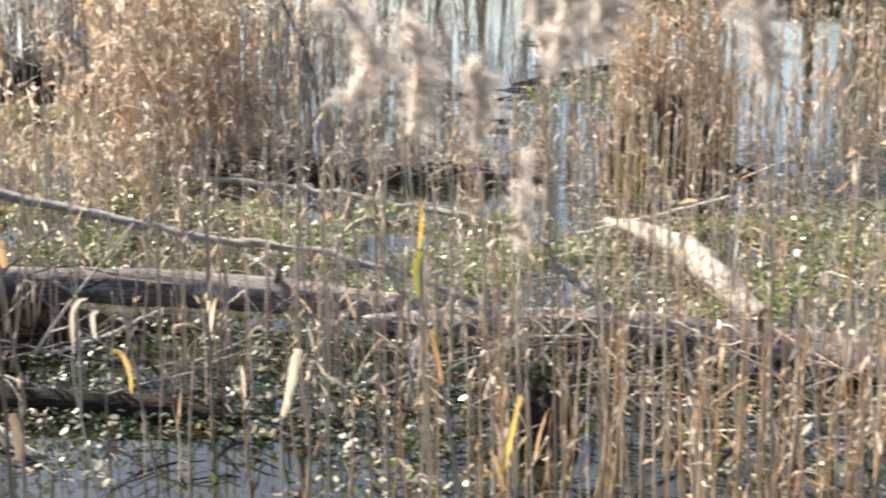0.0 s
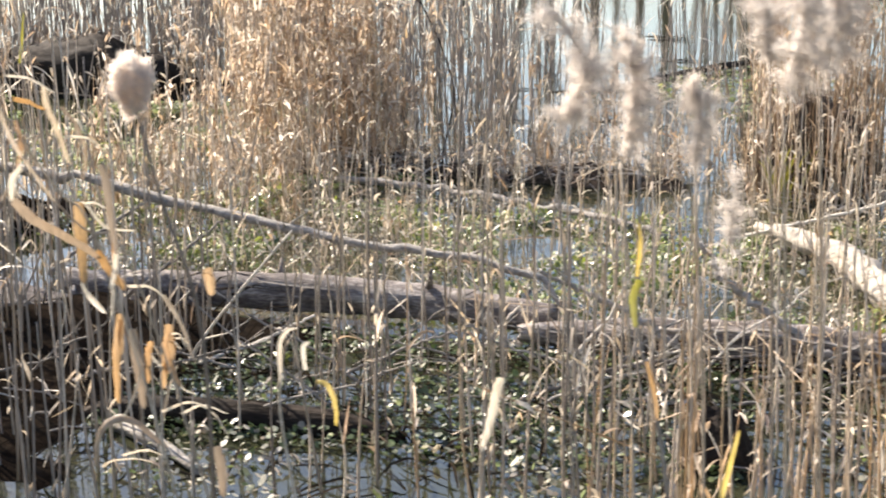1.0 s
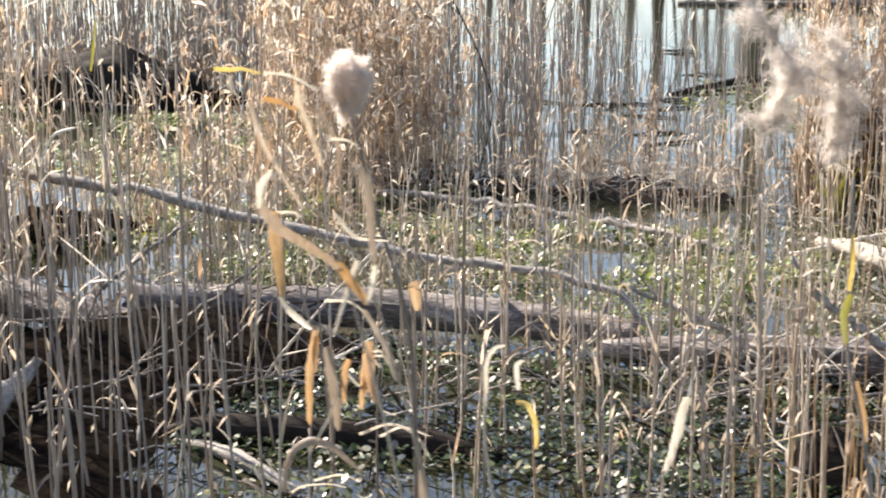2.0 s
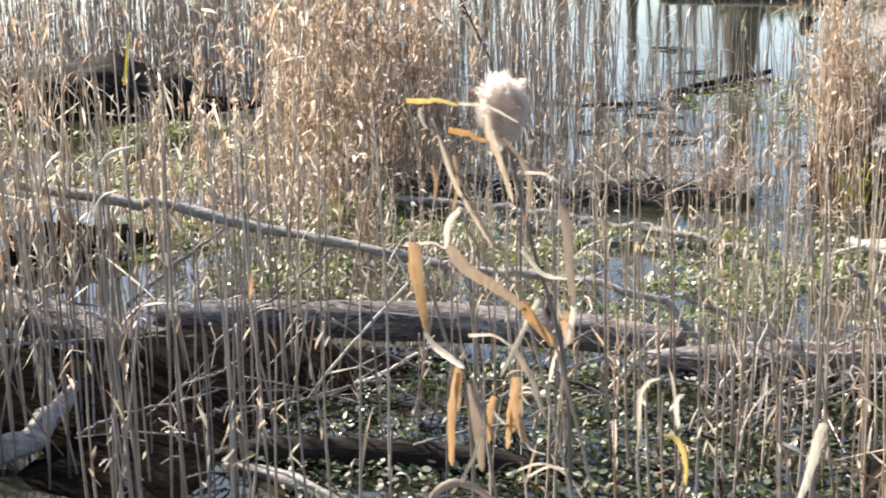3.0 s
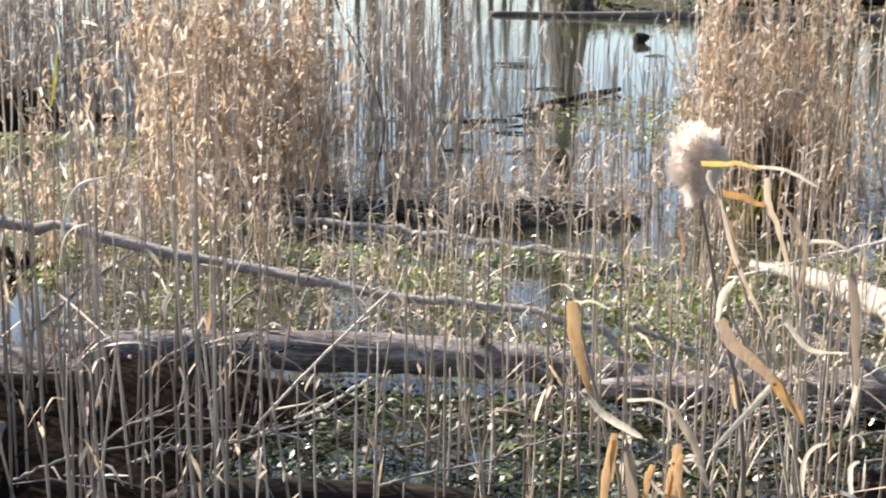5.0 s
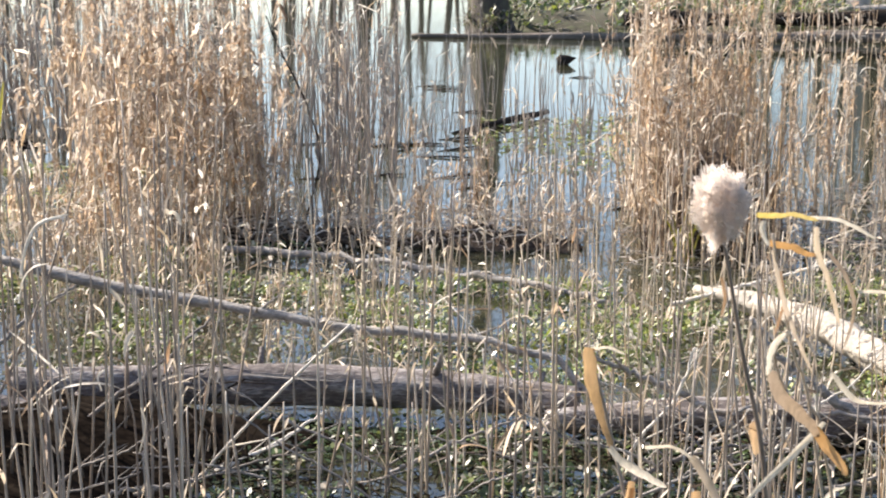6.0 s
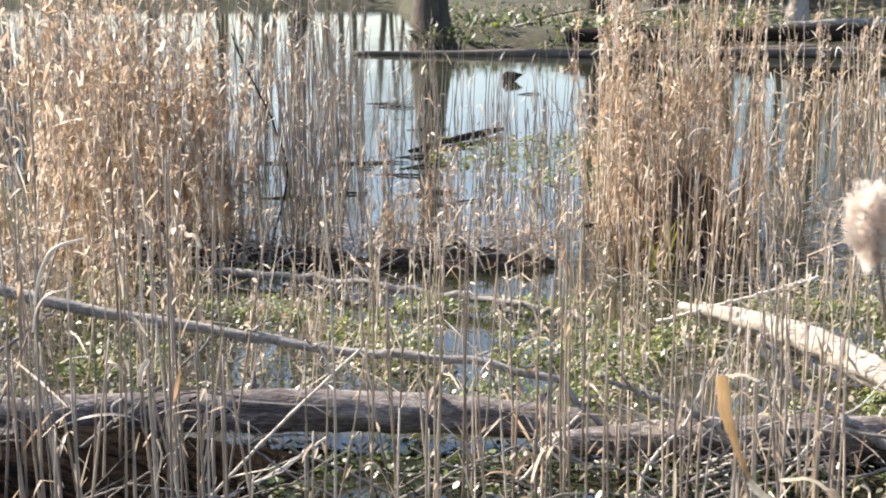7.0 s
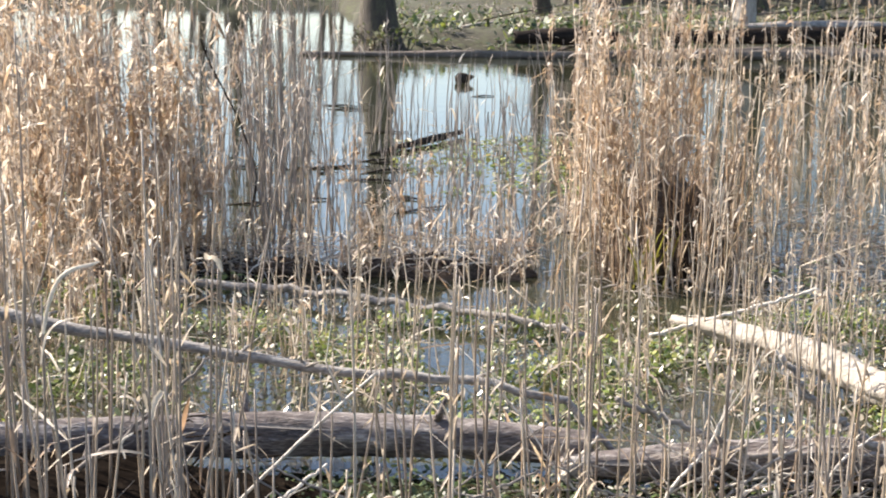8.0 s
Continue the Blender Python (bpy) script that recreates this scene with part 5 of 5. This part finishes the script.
flame = single_reed("orange_leaved_reed", [(-1.72, 4.2, -0.1), (-1.73, 4.18, 0.6), (-1.730, 4.160, 1.207), (-1.755, 4.150, 1.325), (-1.794, 4.140, 1.485), (-1.821, 4.130, 1.587)], 0.005, "dry reed with orange and bleached drooping leaves")
near_leaf(flame, "leaf", [(-1.829, 4.120, 1.614), (-1.826, 4.110, 1.554), (-1.810, 4.080, 1.500), (-1.789, 4.040, 1.453)], 0.036, M_LEAF_ORANGE, "orange drooping leaf blade", (1, 0.3, 0.1))
near_leaf(flame, "leaf", [(-1.793, 4.040, 1.459), (-1.768, 4.020, 1.438), (-1.734, 3.990, 1.426), (-1.700, 3.960, 1.417)], 0.02, M_LEAF_PALE, "bleached leaf tip", (0.5, -0.4, 1))
near_leaf(flame, "leaf", [(-1.825, 4.120, 1.613), (-1.792, 4.120, 1.616), (-1.765, 4.120, 1.603)], 0.014, M_LEAF_PALE, "bleached leaf fold", (0.3, -0.6, 1))
near_leaf(flame, "leaf", [(-1.726, 4.120, 1.433), (-1.676, 4.120, 1.436), (-1.635, 4.120, 1.411)], 0.016, M_LEAF_PALE, "bleached arched leaf", (0.4, -0.5, 0.9))
near_leaf(flame, "leaf", [(-1.640, 4.120, 1.418), (-1.613, 4.120, 1.378), (-1.595, 4.120, 1.341), (-1.574, 4.120, 1.270)], 0.028, M_LEAF_ONE, "arched grey-tan leaf", (0.7, -0.5, 0.6))
near_leaf(flame, "leaf", [(-1.647, 4.120, 1.318), (-1.621, 4.120, 1.313), (-1.605, 4.120, 1.297)], 0.014, M_LEAF_PALE, "small white leaf", (0.3, -0.5, 0.8))
near_leaf(flame, "leaf", [(-1.746, 4.120, 1.369), (-1.758, 4.120, 1.301), (-1.764, 4.120, 1.220), (-1.763, 4.120, 1.162)], 0.022, M_LEAF_ORANGE, "hanging orange leaf", (1, 0.2, 0))
near_leaf(flame, "leaf", [(-1.721, 4.120, 1.336), (-1.711, 4.120, 1.246), (-1.702, 4.120, 1.154)], 0.03, M_LEAF_TAN, "broad tan hanging leaf", (1, 0.3, 0))
near_leaf(flame, "leaf", [(-1.634, 4.120, 1.352), (-1.634, 4.120, 1.295), (-1.642, 4.120, 1.238)], 0.03, M_LEAF_ORANGE, "orange-brown broad leaf", (1, 0.3, 0.2))
near_leaf(flame, "leaf", [(-1.680, 4.120, 1.284), (-1.656, 4.120, 1.258), (-1.627, 4.120, 1.253)], 0.011, M_LEAF_PALE, "pale leaf tip", (0.5, -0.4, 1))
near_leaf(flame, "leaf", [(-1.618, 4.120, 1.228), (-1.602, 4.120, 1.206), (-1.575, 4.120, 1.198)], 0.009, M_LEAF_PALE, "low bleached leaf", (0.5, -0.4, 1))
near_leaf(flame, "leaf", [(-1.613, 4.120, 1.150), (-1.564, 4.120, 1.174), (-1.504, 4.120, 1.159)], 0.013, M_LEAF_PALE, "arching bleached leaf", (0.1, -0.6, 1))
near_leaf(flame, "leaf", [(-1.620, 4.120, 1.323), (-1.602, 4.120, 1.324), (-1.585, 4.120, 1.307)], 0.014, M_LEAF_PALE, "bleached leaf fold", (0.3, -0.6, 0.8))
near_leaf(flame, "leaf", [(-1.537, 4.120, 1.484), (-1.534, 4.120, 1.456), (-1.529, 4.120, 1.423)], 0.03, M_LEAF_ORANGE, "orange bent leaf", (1, 0.3, 0.1))
near_leaf(flame, "leaf", [(-1.745, 4.120, 1.357), (-1.749, 4.120, 1.319), (-1.749, 4.120, 1.276)], 0.017, M_LEAF_ORANGE, "short orange leaf", (1, 0.3, 0.1))
near_leaf(flame, "leaf", [(-1.677, 4.120, 1.311), (-1.686, 4.120, 1.278), (-1.689, 4.120, 1.213)], 0.02, M_LEAF_ORANGE, "short orange-brown leaf", (1, 0.3, 0.1))
near_leaf(flame, "leaf", [(-1.642, 4.120, 1.307), (-1.647, 4.120, 1.258), (-1.651, 4.120, 1.203)], 0.018, M_LEAF_ORANGE, "hanging orange leaf", (1, 0.3, 0.1))
near_leaf(flame, "leaf", [(-1.821, 4.100, 1.017), (-1.809, 4.100, 1.087), (-1.768, 4.100, 1.131), (-1.713, 4.100, 1.127), (-1.646, 4.100, 1.077)], 0.024, M_LEAF_TAN, "curled orange-brown leaf", (0.8, -0.4, -0.4))
near_leaf(flame, "leaf", [(-1.692, 4.100, 1.251), (-1.712, 4.100, 1.194), (-1.743, 4.100, 1.136), (-1.763, 4.100, 1.110)], 0.012, M_LEAF_ONE, "straight tan blade", (0.7, -0.4, -0.5))
near_leaf(flame, "leaf", [(-1.624, 4.100, 1.340), (-1.633, 4.100, 1.303), (-1.617, 4.100, 1.244), (-1.602, 4.100, 1.219)], 0.02, M_LEAF_ORANGE, "orange bent leaf", (1, 0.2, 0.1))
near_leaf(flame, "leaf", [(-1.624, 4.100, 1.337), (-1.600, 4.100, 1.339), (-1.583, 4.100, 1.307)], 0.014, M_LEAF_PALE, "bleached leaf fold", (0.3, -0.6, 0.8))
near_leaf(flame, "leaf", [(-1.651, 4.100, 1.159), (-1.584, 4.100, 1.186), (-1.530, 4.100, 1.166), (-1.495, 4.100, 1.114)], 0.014, M_LEAF_PALE, "arching bleached leaf", (0.1, -0.6, 1))
near_leaf(flame, "leaf", [(-1.751, 4.100, 1.049), (-1.695, 4.100, 1.066), (-1.653, 4.100, 1.057)], 0.012, M_LEAF_PALE, "low bleached leaf", (0.1, -0.6, 1))
curly = single_reed("curled_reed", [(-1.3, 4.25, -0.1), (-1.33, 4.2, 0.6), (-1.397, 4.170, 1.114), (-1.395, 4.170, 1.244)], 0.0045, "dry reed with a curled white leaf")
near_leaf(curly, "leaf", [(-1.398, 4.170, 1.218), (-1.398, 4.170, 1.302), (-1.383, 4.170, 1.337), (-1.357, 4.170, 1.349)], 0.013, M_LEAF_PALE, "curled white leaf", (1, 0.2, 0.2))
near_leaf(curly, "leaf", [(-1.361, 4.300, 1.185), (-1.335, 4.300, 1.179), (-1.318, 4.300, 1.137), (-1.316, 4.300, 1.083)], 0.016, M_LEAF_YELLOW, "yellow-green drooping leaf", (0.8, 0.2, 0.5))
near_leaf(curly, "leaf", [(-1.319, 4.110, 1.274), (-1.322, 4.110, 1.323), (-1.308, 4.110, 1.338)], 0.014, M_LEAF_PALE, "white upright leaf", (1, 0.2, 0.2))
near_leaf(curly, "leaf", [(-1.803, 4.100, 1.017), (-1.775, 4.100, 1.034), (-1.719, 4.100, 1.043), (-1.679, 4.100, 1.039)], 0.01, M_LEAF_PALE, "low bleached leaf", (0.1, -0.6, 1))
near_leaf(curly, "leaf", [(-1.523, 4.100, 1.089), (-1.515, 4.100, 1.037), (-1.514, 4.100, 0.972)], 0.03, M_LEAF_TAN, "hanging orange-brown leaf", (1, 0.2, 0))
strip = single_reed("pale_reed", [(-1.07, 4.77, -0.1), (-1.09, 4.77, 0.5), (-1.096, 4.770, 0.781), (-1.093, 4.770, 0.888)], 0.005, "stout reed wrapped in a bleached sheath")
near_leaf(strip, "leaf", [(-1.043, 4.770, 1.073), (-1.056, 4.770, 1.025), (-1.069, 4.770, 0.957), (-1.093, 4.770, 0.873)], 0.032, M_LEAF_PALE, "bleached leaf sheath", (1, 0.2, 0))
hook = single_reed("bent_reed", [(-3.5, 6.3, -0.1), (-3.52, 6.3, 0.6), (-3.533, 6.300, 0.799), (-3.529, 6.300, 1.123)], 0.0045, "dry reed with a bleached hooked leaf")
near_leaf(hook, "leaf", [(-3.510, 6.300, 1.217), (-3.487, 6.300, 1.319), (-3.443, 6.300, 1.389), (-3.349, 6.300, 1.420)], 0.02, M_LEAF_PALE, "bleached hooked leaf", (0.8, -0.4, -0.3))
near_leaf(hook, "leaf", [(-3.519, 6.300, 1.132), (-3.502, 6.300, 1.208), (-3.467, 6.300, 1.250), (-3.411, 6.300, 1.264)], 0.014, M_LEAF_PALE, "bleached side leaf", (0.5, -0.5, 0.6))
bent = single_reed("bent_reed", [(-3.05, 6.49, -0.1), (-3.06, 6.49, 0.5), (-3.055, 6.490, 0.840), (-3.052, 6.490, 1.151), (-3.045, 6.490, 1.361)], 0.0045, "dry reed with a small white leaf tip")
near_leaf(bent, "leaf", [(-3.084, 6.490, 1.402), (-3.047, 6.490, 1.391), (-3.032, 6.490, 1.352)], 0.036, M_LEAF_PALE, "small white leaf", (0.6, -0.5, 0.6))
white = single_reed("bent_reed", [(-3.22, 6.56, -0.1), (-3.22, 6.56, 0.6), (-3.248, 6.560, 0.774), (-3.237, 6.560, 0.924)], 0.004, "thin reed with a white hanging leaf")
near_leaf(white, "leaf", [(-3.220, 6.560, 0.978), (-3.239, 6.560, 0.944), (-3.250, 6.560, 0.890)], 0.03, M_LEAF_PALE, "white hanging leaf", (0.9, -0.4, 0))
near_leaf(white, "leaf", [(-3.200, 6.560, 0.716), (-3.186, 6.560, 0.656), (-3.210, 6.560, 0.557)], 0.012, M_LEAF_PALE, "bleached broken leaf", (0.9, -0.4, 0))
near_leaf(white, "leaf", [(-3.333, 6.560, 0.771), (-3.343, 6.560, 0.821), (-3.306, 6.560, 0.852)], 0.012, M_LEAF_PALE, "small hooked leaf", (0.9, -0.4, 0))
yellow = single_reed("yellow_reed", [(-0.53, 4.63, -0.1), (-0.56, 4.63, 0.5), (-0.606, 4.630, 0.865), (-0.638, 4.630, 1.074), (-0.684, 4.630, 1.265), (-0.683, 4.630, 1.507), (-0.688, 4.630, 1.639)], 0.006, "reed with bright yellow upright leaves")
near_leaf(yellow, "leaf", [(-0.685, 4.610, 1.392), (-0.678, 4.610, 1.459), (-0.681, 4.610, 1.519)], 0.014, M_LEAF_YELLOW, "bright yellow upright leaf", (1, 0.3, 0.1))
near_leaf(yellow, "leaf", [(-0.679, 4.610, 1.385), (-0.693, 4.610, 1.337), (-0.686, 4.610, 1.270)], 0.026, M_LEAF_OLIVE, "olive-yellow leaf", (1, 0.3, 0.1))
near_leaf(yellow, "leaf", [(-0.657, 4.610, 1.190), (-0.638, 4.610, 1.109), (-0.629, 4.610, 1.047)], 0.014, M_LEAF_ORANGE, "orange stem leaf", (1, 0.3, 0.1))
fork = single_reed("orange_reed", [(-0.5, 4.73, -0.1), (-0.463, 4.730, 0.649), (-0.476, 4.730, 0.854)], 0.005, "reed with a forked orange leaf")
near_leaf(fork, "leaf", [(-0.494, 4.710, 0.787), (-0.470, 4.710, 0.895), (-0.447, 4.710, 1.004)], 0.02, M_LEAF_YELLOW, "orange-yellow upright leaf", (1, 0.3, 0.1))
near_leaf(fork, "leaf", [(-0.488, 4.710, 0.741), (-0.509, 4.710, 0.816), (-0.524, 4.710, 0.853)], 0.016, M_LEAF_ORANGE, "orange fork of the leaf", (1, 0.3, 0.1))
blade = single_reed("olive_reed", [(-4.08, 7.93, -0.1), (-4.09, 7.93, 0.6), (-4.089, 7.930, 0.993), (-4.073, 7.930, 1.316), (-4.052, 7.930, 1.536)], 0.005, "tall reed with bright yellow-green upright blades")
near_leaf(blade, "leaf", [(-4.080, 7.920, 1.415), (-4.059, 7.920, 1.537), (-4.043, 7.920, 1.653)], 0.017, M_LEAF_OLIVE, "yellow-green upright blade", (1, 0.3, 0.1))
